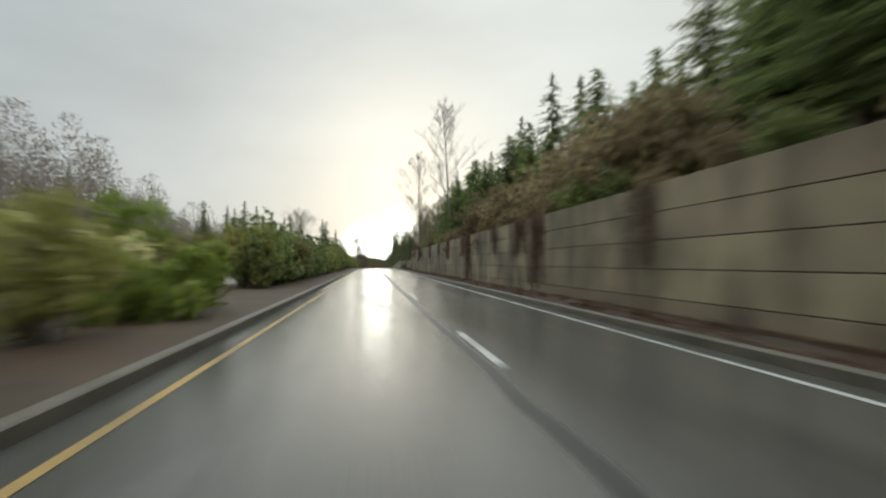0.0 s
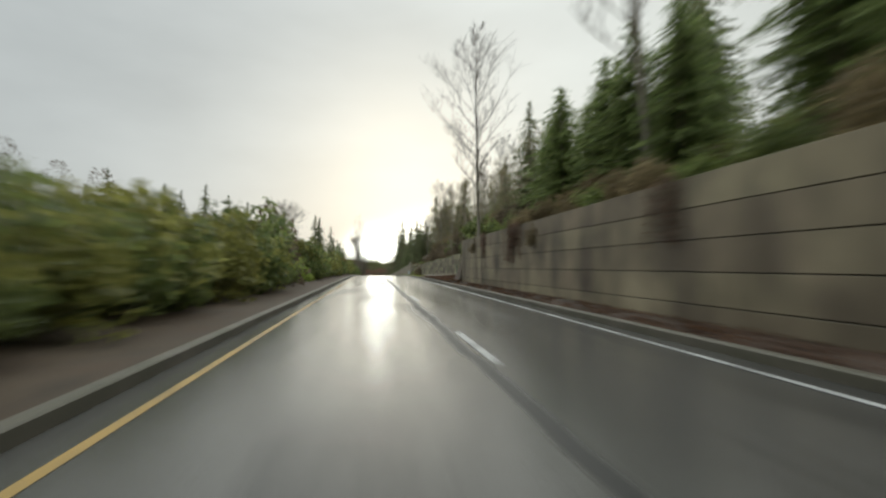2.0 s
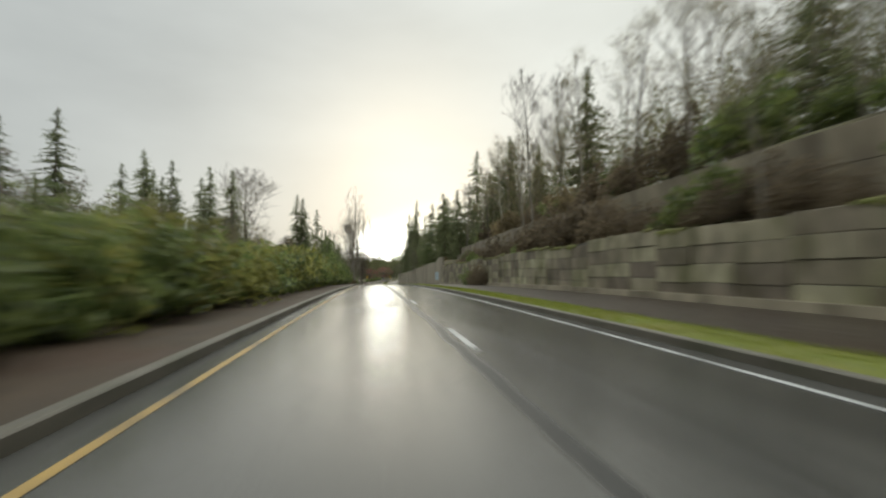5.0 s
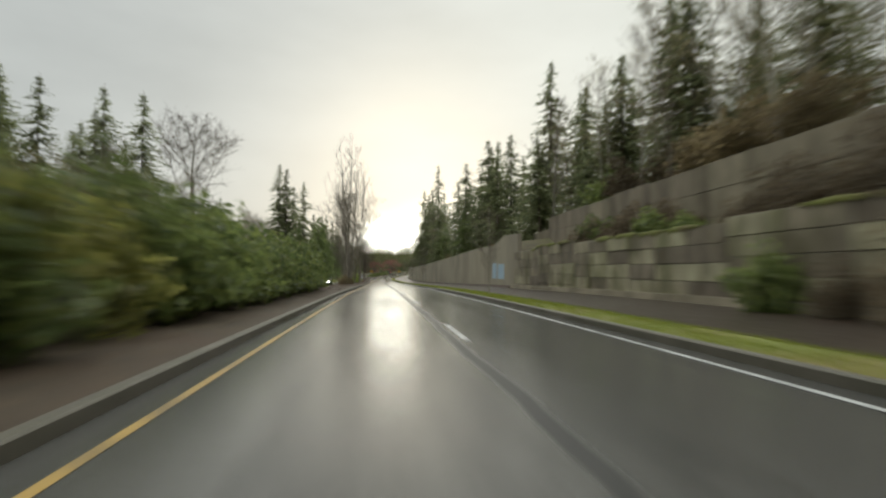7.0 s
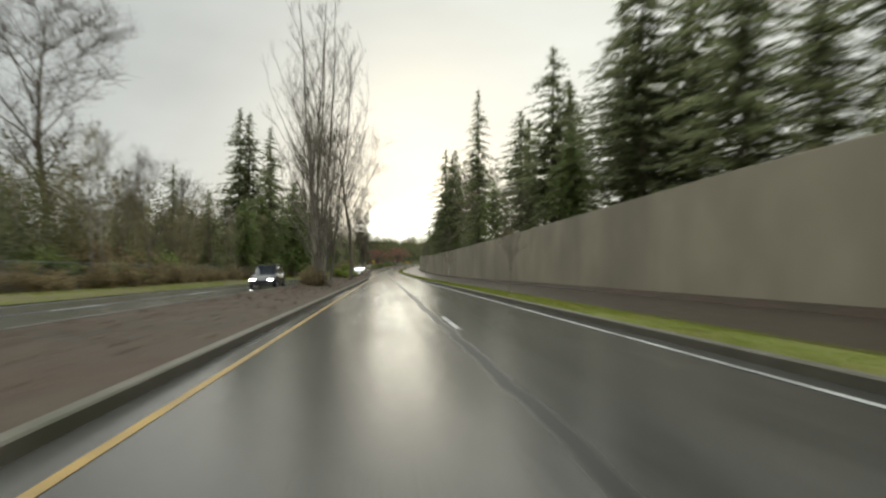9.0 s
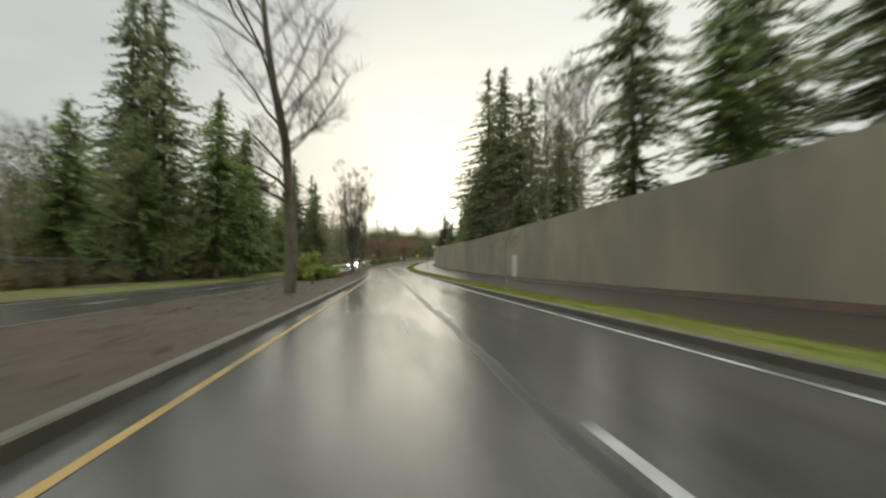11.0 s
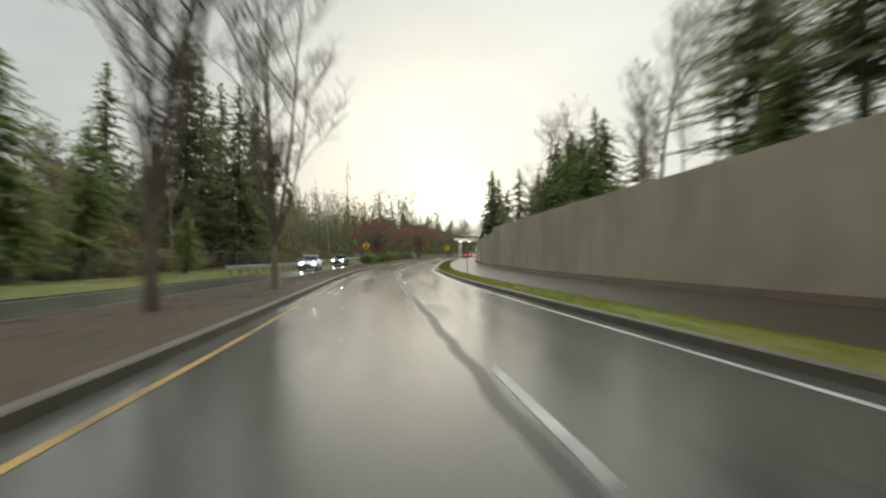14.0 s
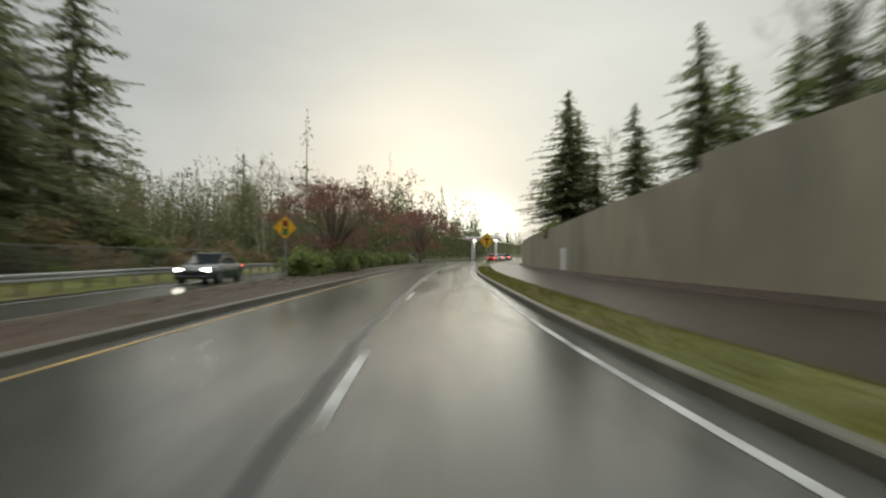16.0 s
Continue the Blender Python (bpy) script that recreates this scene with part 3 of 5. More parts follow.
    if buds:
        t = np.array(tips)
        c = t[rng.integers(0, len(t), bud_count)] + rng.normal(0, 0.3, (bud_count, 3))
        ax = unit(rng.normal(0, 1, (bud_count, 3)))
        sd = unit(np.cross(ax, rng.normal(0, 1, (bud_count, 3))))
        v, f = kites(c, ax, sd, rng.uniform(bud[0], bud[1], bud_count), rng.uniform(bud[0], bud[1], bud_count) * 0.55)
        part_mesh("bud_haze", mesh_of("bud_haze", v.tolist(), f.tolist(), buds), root)["kind"] = "stuff"
    return root


def shrub(name, label, seed, wide, deep, tall, material, leaves=2600, size=0.2, clumps=26, low=0.08, category="shrub"):
    """A bush: stems, and leaves in clumps of uneven size, so that the outline is ragged and lets light through."""
    rng = np.random.default_rng(seed)
    root = thing(name, label, category)
    st = Tubes()
    cen = unit(rng.normal(0, 1, (clumps, 3))) * rng.uniform(0.25, 0.88, (clumps, 1))
    cen[:, 2] = np.abs(cen[:, 2]) * 0.95
    cen = cen * [wide / 2, deep / 2, tall * 0.92] + [0, 0, tall * low]
    rad = rng.uniform(0.22, 0.36, clumps) * min(wide, deep, tall) * 0.62
    for c in cen[: clumps // 2]:
        st.add([np.array([rng.normal(0, 0.12 * wide), rng.normal(0, 0.1 * deep), -0.15]), c * [0.6, 0.6, 0.5], c], [0.035, 0.022, 0.008], 4)
    pick = rng.integers(0, clumps, leaves)
    d = unit(rng.normal(0, 1, (leaves, 3)))
    c = cen[pick] + d * rad[pick][:, None] * rng.uniform(0.45, 1.08, (leaves, 1)) ** 0.6
    c[:, 2] = np.maximum(c[:, 2], 0.03)
    ax = unit(d * 0.6 + rng.normal(0, 0.7, (leaves, 3)))
    sd = unit(np.cross(ax, d + rng.normal(0, 0.6, (leaves, 3))))
    v, f = kites(c, ax, sd, rng.uniform(0.7, 1.5, leaves) * size, rng.uniform(0.35, 0.7, leaves) * size)
    part_mesh("stem", st.mesh("stem", BARK), root)["kind"] = "stuff"
    part_mesh("foliage", mesh_of("foliage", v.tolist(), f.tolist(), material), root)["kind"] = "stuff"
    return root


def umbrella_tree(name, label, seed, wide, tall):
    """A low tree with arching limbs and a thin dome of leaves, hollow beneath."""
    rng = np.random.default_rng(seed)
    root = thing(name, label, "tree")
    st = Tubes()
    st.add([(0, 0, -0.3), (0.08, 0, 0.8), (0.0, 0.05, 1.7)], [0.26, 0.2, 0.17], 8)
    n = 46
    a, q = rng.random(n) * 6.283, rng.random(n) ** 0.6
    cen = np.column_stack([np.cos(a) * q * wide / 2, np.sin(a) * q * wide / 2, tall * (0.93 - 0.42 * q ** 2.4) - rng.uniform(0, 0.5, n)])
    cen[:7, 2] *= 0.45
    cen[:7, :2] *= 0.8
    for c in cen:
        mid = np.array([c[0] * 0.42, c[1] * 0.42, c[2] * 0.78 + 0.4])
        st.add([(0, 0.03, 1.5), mid, c], [0.075, 0.04, 0.012], 4)
        for _ in range(4):
            st.add([mid * 0.4 + c * 0.6, c + rng.normal(0, 0.55, 3)], [0.018, 0.006], 3)
    m = 6500
    pick = rng.integers(0, n, m)
    c = cen[pick] + rng.normal(0, 1, (m, 3)) * [0.62, 0.62, 0.26]
    ax = unit(rng.normal(0, 1, (m, 3)) + [0, 0, -0.4])
    sd = unit(np.cross(ax, rng.normal(0, 1, (m, 3))))
    v, f = kites(c, ax, sd, rng.uniform(0.12, 0.26, m), rng.uniform(0.07, 0.15, m))
    part_mesh("trunk", st.mesh("trunk", BARK), root)
    part_mesh("foliage", mesh_of("foliage", v.tolist(), f.tolist(), RED), root)["kind"] = "stuff"
    return root


def vine(name, label, seed, strands, tall, wide):
    """Strands that hang from the wall's top, each a thin stem with small leaves close to the wall. Its own x runs along the wall, y away from it."""
    rng = np.random.default_rng(seed)
    root = thing(name, label, "vine")
    st = Tubes()
    C = []
    for _ in range(strands):
        x, ln = rng.normal(0, wide), tall * rng.uniform(0.35, 1.0)
        k = int(ln / 0.12) + 3
        zz = np.linspace(tall + 0.05, tall - ln, k)
        xx = x + np.cumsum(rng.normal(0, 0.03, k))
        yy = np.full(k, 0.035) + rng.uniform(0, 0.04, k)
        st.add(np.column_stack([xx, yy, zz])[::3], [0.008] * len(zz[::3]), 3)
        C.append(np.repeat(np.column_stack([xx, yy, zz]), 4, 0) + rng.normal(0, 1, (k * 4, 3)) * [0.09, 0.015, 0.06])
    c = np.concatenate(C)
    c[:, 1] = np.maximum(c[:, 1], 0.02)
    n = len(c)
    ax = unit(rng.normal(0, 1, (n, 3)) * [1, 0.3, 1] + [0, 0, -0.6])
    sd = unit(np.cross(ax, rng.normal(0, 0.4, (n, 3)) + [0, 1, 0]))
    v, f = kites(c, ax, sd, rng.uniform(0.06, 0.13, n), rng.uniform(0.04, 0.09, n))
    part_mesh("stem", st.mesh("stem", BARK), root)["kind"] = "stuff"
    part_mesh("foliage", mesh_of("foliage", v.tolist(), f.tolist(), RUST), root)["kind"] = "stuff"
    return root


def put(proto, x, y, z=None, scale=1.0, turn=None, tall=1.0, label=None):
    """A copy of a grown thing, standing on the land."""
    x += float(swing(y))
    z = float(land(x, y)) if z is None else z
    turn = random.random() * 6.283 if turn is None else turn
    s = Vector((scale, scale, scale * tall))
    ob = copy_thing(proto, Matrix.LocRotScale((x, y, z - 0.05), Euler((0, 0, turn)), s))
    if label:
        ob["label"] = label
    return ob


def drop(proto):
    for o in (*proto.children_recursive, proto):
        bpy.data.objects.remove(o)


def woods(name, label, seed, spots, conifer_share, material_a, material_b, per=110):
    """Far woods as one object: each tree a thin stem and a crown of small kites, pointed or rounded. spots: rows of x, y, height."""
    rng = np.random.default_rng(seed)
    for which, material in ((True, material_a), (False, material_b)):
        rows = [s for s in spots]
        pick = rng.random(len(rows)) < conifer_share
        rows = np.array([r for r, p in zip(rows, pick) if p == which])
        if not len(rows):
            continue
        spots = [tuple(r) for r in np.array(spots)[~pick]] if which else spots
        conifer_share = 0.0
        n = len(rows)
        base = np.column_stack([rows[:, :2], land(rows[:, 0], rows[:, 1])])
        h = np.repeat(rows[:, 2], per)
        f = rng.random(n * per)
        a = rng.random(n * per) * 6.283
        if which:
            f = f ** 1.1
            r = 0.2 * h * (1 - f) * rng.uniform(0.3, 1.1, n * per) ** 0.7
            z = h * (0.05 + 0.95 * f)
        else:
            z = h * (0.12 + 0.88 * f)
            r = 0.24 * h * np.sin(np.clip(f, 0.03, 1) ** 0.8 * math.pi * 0.95) ** 0.7 * rng.random(n * per) ** 0.5
        c = np.repeat(base, per, 0) + np.column_stack([np.cos(a) * r, np.sin(a) * r, z])
        ax = unit(np.column_stack([np.cos(a), np.sin(a), np.full(n * per, -0.35 if which else 1.1)]) + rng.normal(0, 0.5, (n * per, 3)))
        sd = unit(np.cross(ax, rng.normal(0, 1, (n * per, 3))))
        size = h * (0.075 * (1.08 - 0.85 * f) if which else 0.04) * rng.uniform(0.6, 1.2, n * per)
        v, fc = kites(c, ax, sd, size, size * (0.5 if which else 0.3))
        st_c = base + np.column_stack([np.zeros(n), np.zeros(n), rows[:, 2] * (0.42 if which else 0.38)])
        up = np.tile([[0.0, 0.0, 1.0]], (n, 1))
        across = np.tile([[1.0, 0.0, 0.0]], (n, 1))
        v2, f2 = kites(st_c, up, across, rows[:, 2] * (1.16 if which else 0.8), rows[:, 2] * 0.014)
        v, fc = np.concatenate([v, v2]), np.concatenate([fc, f2 + len(v)])
        ob = new(name, mesh_of(name, v.tolist(), fc.tolist(), material))
        tagged(ob, label, "woods", "", "stuff")


# ---- ground ----
def make_ground():
    xs = np.unique(np.concatenate([np.arange(-620, -60, 20.0), np.arange(-60, -8, 2.0), [-8, -4, 0, 4, 6.62, 6.68, 7.4, 8.5, 10, 11.57, 11.63, 12.5, 14, 15.57, 15.63, 17, 19],
                                   np.arange(21, 62, 3.0), np.arange(66, 630, 20.0)]))
    ys = np.unique(np.concatenate([np.arange(-190, -40, 10.0), np.arange(-40, 470, 2.0), np.arange(470, 1290, 10.0)]))
    X, Y = np.meshgrid(xs, ys)
    X = X + np.where(X > 8, np.minimum(wall_x(Y) - 11.4, 11), 0)
    Z = land(X, Y)
    verts = np.stack([X, Y, Z], -1).reshape(-1, 3)
    w = len(xs)
    i = (np.arange(len(ys) - 1)[:, None] * w + np.arange(w - 1)).ravel()
    faces = np.stack([i, i + 1, i + w + 1, i + w], -1)
    me = mesh_of("ground", verts.tolist(), faces.tolist(), FOREST_FLOOR, True)
    tagged(new("ground", me), "damp forest floor and earth banks beside the road", "ground", "", "structure")


make_ground()
def bank_sheet(name, material, xs, ys, label, category, bump=0.06):
    """A sheet of ground cover that follows the land."""
    X, Y = np.meshgrid(xs, ys)
    rng = np.random.default_rng(len(ys))
    Z = np.maximum(land(X, Y), gz(Y) + 0.12) + 0.05 + 0.1 * ss(7, 9, X) + rng.uniform(0, bump, X.shape)
    v = np.stack([X, Y, Z], -1).reshape(-1, 3)
    w = len(xs)
    i = (np.arange(len(ys) - 1)[:, None] * w + np.arange(w - 1)).ravel()
    me = mesh_of(name, v.tolist(), np.stack([i, i + 1, i + w + 1, i + w], -1).tolist(), material, True)
    tagged(new(name, me), label, category, "", "structure")


def bank_grass():
    xs, ys = np.linspace(-34, -13.35, 16), np.arange(-60, 150, 3.0)
    X, Y = np.meshgrid(xs, ys)
    v = np.stack([X, Y, land(X, Y) + 0.05 + 0.05 * np.sin(X * 3.1 + Y * 1.7)], -1).reshape(-1, 3)
    i = (np.arange(len(ys) - 1)[:, None] * 16 + np.arange(15)).ravel()
    me = mesh_of("grass_bank", v.tolist(), np.stack([i, i + 1, i + 17, i + 16], -1).tolist(), OLIVE_GRASS, True)
    tagged(new("grass_bank", me), "olive-yellow grass bank beyond the oncoming road", "grass", "", "structure")


bank_grass()
Y0, Y1 = -60.0, 760.0
ribbon("road", ASPHALT, lambda y: cx(y) - 2.36, lambda y: cx(y) + 4.86, Y0, Y1, 0.0, "wet grey asphalt road with two lanes", "road", across=3)
ribbon("road_oncoming", ASPHALT_FAR, far_edge, near_edge, Y0, Y1, 0.0, "wet asphalt oncoming carriageway beyond the median", "road", across=3)
ribbon("median", DIRT, lambda y: near_edge(y) + 0.12, lambda y: cx(y) - 2.5, Y0, 470, 0.13, "bare brown dirt median between two kerbs", "median", 1.5, 6, 0.025)
ribbon("verge_left", VERGE, lambda y: far_edge(y) - 7.0, lambda y: far_edge(y) - 0.05, 150, Y1, 0.03, "rough grass verge beyond the oncoming road", "verge", 2.0, 5, 0.04)
ribbon("verge_shoulder", LEAF_LITTER, lambda y: cx(y) + 5.0 + 0 * y, lambda y: 6.56 + 0 * y, Y0, 92, 0.10, "strip of dirt and fallen leaves below the wall", "ground", 1.0, 4, 0.03)
ribbon("grass_strip_far", VERGE, lambda y: cx(y) + 5.0, lambda y: cx(y) + 6.3, 372, Y1, 0.13, "worn olive-brown grass strip between kerb and sidewalk", "grass", 2.0, 4, 0.012)
ribbon("grass_strip", TURF, lambda y: cx(y) + 5.0, lambda y: cx(y) + 6.3, 104, 372, 0.13, "mown green grass strip between kerb and sidewalk", "grass", 2.0, 4, 0.012)
ribbon("sidewalk", SIDEWALK, lambda y: cx(y) + 6.3, lambda y: np.where(y < 456, wall_x(y) - 0.04, cx(y) + 10.4), 104, Y1, 0.135, "wet dark sidewalk below the retaining wall", "sidewalk", 2.0, 2)
bank_sheet("leaf_bank", LEAF_LITTER, np.concatenate([np.linspace(4.97, 15.4, 24), np.linspace(16, 24, 9)]), np.arange(88.2, 108.2, 0.8), "bank of wet brown fallen leaves between two walls", "bank")
kerb_l = [(0, -0.1), (0, 0.13), (-0.02, 0.15), (-0.15, 0.15), (-0.15, -0.1)]
kerb_r = [(0, -0.1), (0.15, -0.1), (0.15, 0.15), (0.02, 0.15), (0, 0.13)]
sweep("kerb_median", KERB, kerb_l, lambda y: cx(y) - 2.36, Y0, 470, "worn grey concrete kerb along the median", "kerb")
sweep("kerb_oncoming", KERB, kerb_r, lambda y: near_edge(y), Y0, 470, "worn grey concrete kerb of the oncoming road", "kerb")
sweep("kerb_right", KERB, kerb_r, lambda y: cx(y) + 4.86, Y0, Y1, "worn grey concrete kerb by the grass strip", "kerb")
ribbon("edge_line_yellow", YELLOW, lambda y: cx(y) - 1.96, lambda y: cx(y) - 1.86, Y0, 560, 0.005, "worn yellow edge line", "road marking")
ribbon("edge_line_white", WHITE, lambda y: cx(y) + 4.37, lambda y: cx(y) + 4.48, Y0, 560, 0.005, "worn white edge line", "road marking")
ribbon("edge_line_oncoming", WHITE, lambda y: far_edge(y) + 0.35, lambda y: far_edge(y) + 0.46, Y0, 560, 0.005, "worn white edge line of the oncoming road", "road marking")


def lane_dash(y, centre):
    ys = np.linspace(y - 3.05, y, 5)
    x = cx(ys) + centre if centre > 0 else centre + 0 * ys
    verts = [(float(a) + s, float(b), float(gz(b)) + 0.005) for a, b in zip(x, ys) for s in (-0.06, 0.06)]
    faces = [(2 * k, 2 * k + 1, 2 * k + 3, 2 * k + 2) for k in range(4)]
    ob = new("lane_dash", mesh_of("lane_dash", verts, faces, WHITE))
    tagged(ob, "worn white lane dash on wet asphalt", "road marking", "lane dashes", "structure")


for k in range(-3, 42):
    lane_dash(9.6 + 12.2 * k, 1.57)
for k in range(-2, 26):
    lane_dash(4.0 + 12.2 * k, -10.2)


# ---- the retaining walls ----
def piece_mesh(name, long, tall, thick, material, bevel=0.012):
    bm = box_bm(0, thick, 0, long, 0, tall, bevel)
    me = bpy.data.meshes.new(name)
    bm.to_mesh(me)
    bm.free()
    me.materials.append(material)
    return me


def course_wall(name, label, x, y0, y1, base, top, long, tall, material, backing, seed, stagger=0.0, uneven=0.02, gap=0.02):
    """A wall of concrete pieces laid in courses. base, top: functions of y."""
    rng = random.Random(seed)
    wall = tagged(new(name), label, "retaining wall", "", "structure")
    ys = np.linspace(y0, y1, max(2, int((y1 - y0) / 4)))
    verts, faces = [], []
    for y in ys:
        b, t = float(base(y)) - 0.4, float(top(y)) - 0.05
        verts += [(x + 0.05, float(y), b), (x + 0.05, float(y), t), (x + 0.42, float(y), t), (x + 0.42, float(y), b)]
    for k in range(len(ys) - 1):
        for j in range(4):
            a, c = 4 * k + j, 4 * k + (j + 1) % 4
            faces.append((a, a + 4, c + 4, c))
    faces += [(0, 1, 2, 3), tuple(len(verts) - 4 + j for j in (3, 2, 1, 0))]
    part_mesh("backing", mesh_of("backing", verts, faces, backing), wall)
    slab = piece_mesh("panel", long - gap, tall - 0.022, 0.2, material, min(0.012, gap))
    n = int(round((y1 - y0) / long))
    for i in range(n):
        y = y0 + i * long
        mid = y + long / 2
        b, t = float(base(mid)), float(top(mid))
        slope = float(gz(y + long) - gz(y)) / long
        rows = max(1, int(round((t - b) / tall)))
        shift = rng.uniform(-1, 1) * stagger
        z = t - tall + shift
        for _ in range(rows + 1):
            if z < b - tall * 0.9:
                break
            m = Matrix.Translation((x + rng.uniform(-uneven, uneven), y + 0.01, z - slope * long / 2)) @ Matrix.Rotation(math.atan(slope), 4, "X")
            part_mesh("panel", slab, wall, at=m)
            z -= tall
    return wall


def top_two(y):
    step = np.floor((np.asarray(y) - 98) / 7.2)
    return gz(y) + np.interp(y, [98, 104, 120, 150, 190, 213], [1.7, 2.65, 2.9, 2.85, 3.0, 3.3]) + 0.12 * np.sin(step * 2.4)


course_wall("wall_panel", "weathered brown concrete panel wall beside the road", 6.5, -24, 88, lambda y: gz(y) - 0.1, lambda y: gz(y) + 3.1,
            4.0, 0.66, PANEL, JOINT_SHADE, 3, 0.0, 0.003, 0.006)
course_wall("wall_block", "mossy grey concrete block wall behind the sidewalk", 11.4, 98, 214, lambda y: gz(y) + 0.1, top_two, 2.4, 0.66, BLOCK, JOINT_SHADE, 5, 0.02, 0.03)
def top_upper(y):
    return gz(y) + np.where(np.asarray(y) < 214.6, np.interp(y, [108, 117, 150, 180, 214], [5.6, 5.9, 6.15, 6.4, 6.5]), 5.5)


course_wall("wall_upper", "set-back upper tier of concrete block wall", 15.4, 108, 221, lambda y: gz(y) + 3.0, top_upper, 4.7, 1.3, UPPER, JOINT_SHADE, 8, 0.05, 0.012, 0.012)
sweep("wall_footing", UPPER, [(11.18, 0.05), (11.42, 0.05), (11.42, 0.42), (11.24, 0.40)], lambda yy: 0.0, 118, 214, "low pale concrete footing under the block wall", "footing")


def moss(y0, y1, x, top, seed):
    """A cushion of moss that lies along the top edge of a wall."""
    rng = np.random.default_rng(seed)
    ys = np.arange(y0, y1, 0.22)
    v, f = [], []
    for y in ys:
        fade = min(1.0, (y - y0) / 0.8 + 0.15, (y1 - y) / 0.8 + 0.15)
        h = (0.05 + 0.07 * rng.random()) * fade
        for dx, up in ((-0.035, -0.05 - 0.16 * rng.random() * fade), (-0.05, 0.01), (0.03, h), (0.22, h * 0.8), (0.34, -0.03)):
            v.append((x + dx, float(y), float(top(y)) + up))
    for k in range(len(ys) - 1):
        f += [(5 * k + j, 5 * k + j + 1, 5 * k + j + 6, 5 * k + j + 5) for j in range(4)]
    tagged(new("moss", mesh_of("moss", v, f, MOSS, True)), "yellow-green moss cushion along the wall's top edge", "moss", "moss on the wall", "stuff")


for k, (a, b) in enumerate(((127.6, 132.2), (139, 142.5), (150, 161), (167, 181.6), (186, 196.4), (199.5, 208))):
    for c in np.arange(a, b, 2.4):
        e = min(b, float(c) + 2.4)
        if e - c > 0.8:
            i = int((((c + e) / 2) - 98) // 2.4)
            moss(float(c), e, 11.4, lambda y, i=i: top_two(98 + 2.4 * i + 1.2) + gz(y) - gz(98 + 2.4 * i + 1.2), 40 + int(c))


def smooth_wall():
    wall = tagged(new("wall_smooth"), "tall plain grey concrete wall with faint vertical joints", "retaining wall", "", "structure")
    step = 4.9
    y = 212.0
    while y < 455:
        y2 = min(y + step, 456)
        b = min(float(gz(y)), float(gz(y2))) - 0.3
        t0, t1 = float(wall_top(y + 0.3)) + 0.1, float(wall_top(y2 - 0.3)) + 0.1
        t = (t0 + t1) / 2
        bm = box_bm(11.4, 11.75, y + 0.006, y2 - 0.006, b, t)
        for v in bm.verts:
            if v.co.z > (b + t) / 2:
                v.co.z = t0 if v.co.y < (y + y2) / 2 else t1
            v.co.x += float(wall_x(v.co.y)) - 11.4
        bmesh.ops.bevel(bm, geom=bm.edges[:], offset=0.012, segments=1, affect="EDGES")
        part("panel", bm, SMOOTH, wall)
        y = y2
    sweep("ledge", LEAF_LITTER, [(10.97, 0.13), (11.4, 0.13), (11.4, 0.35), (11.18, 0.29)], lambda yy: wall_x(yy) - 11.4, 214, 455, "", "", 2.0, wall)
    for y0, y1, z0, z1, m, lab in ((217.0, 219.6, 3.5, 4.86, BLUE_PAINT, "pale blue cover-up paint patch"), (220.3, 222.2, 3.5, 5.0, BLUE_PAINT, "pale blue cover-up paint patch"),
                                   (309.07, 310.85, 1.34, 3.5, PALE_PAINT, "pale grey cover-up paint patch"), (416.5, 418.3, 1.7, 3.4, PALE_PAINT, "pale grey cover-up paint patch")):
        bm = box_bm(11.392, 11.41, y0, y1, z0, z1, 0.004)
        for v in bm.verts:
            v.co.y += random.uniform(-0.05, 0.05)
            v.co.z += random.uniform(-0.04, 0.04)
            v.co.x += float(wall_x(v.co.y)) - 11.4
        part("paint_patch", bm, m, wall, lab)


smooth_wall()


# ---- plants: one of each kind, then copies ----
fir_a = conifer("fir_tree", "tall dark green fir tree with drooping boughs", 1, 26, 7.6, 0.06, NEEDLE, 0.36, 0.1, 1.0, 1.15, 0.88)
fir_b = conifer("fir_tree", "tall dark green fir tree with thin ragged boughs", 2, 28, 7.0, 0.2, NEEDLE, 0.44, 0.24, 1.0, 1.15, 0.88)
fir_c = conifer("fir_tree", "slim dark green fir tree", 3, 17, 5.6, 0.05, NEEDLE, 0.34, 0.08, 1.0, 1.05, 0.9)
cedar = conifer("cedar_tree", "broad mid-green cedar tree with drooping sprays", 4, 15, 5.0, 0.1, CEDAR, 0.5, 0.05, 1.1, 1.12, 0.62)
bare_a = bare_tree("bare_tree", "leafless deciduous tree with spreading limbs", 11, 20, 22, 0.24, 0.46, 0.5, BARK, thick=0.012, kids=(8, 10), fine=(4, 6), shape=0.55, wander=0.17, stout=1.5)
bare_d = bare_tree("bare_tree", "old leafless tree with a broad crown of fine twigs", 17, 20, 26, 0.22, 0.5, 0.42, BARK, thick=0.0155, kids=(13, 15), fine=(9, 11), shape=0.5, wander=0.16, stout=1.5)
bare_b = bare_tree("bare_tree", "tall slender leafless tree with a straight leader", 12, 17, 26, 0.26, 0.3, 0.85, PALE_BARK, thick=0.0082, kids=(7, 9), fine=(4, 6), shape=0.65, stout=1.25)
bare_c = bare_tree("bare_tree", "leafless median tree with steep fan-shaped branches", 13, 14, 9, 0.12, 0.22, 0.9, BARK, trunks=7, thick=0.006, kids=(7, 9), fine=(5, 7), shape=0.5, wander=0.12, stout=0.7, fan=(0.06, 0.36), fork=2.6)
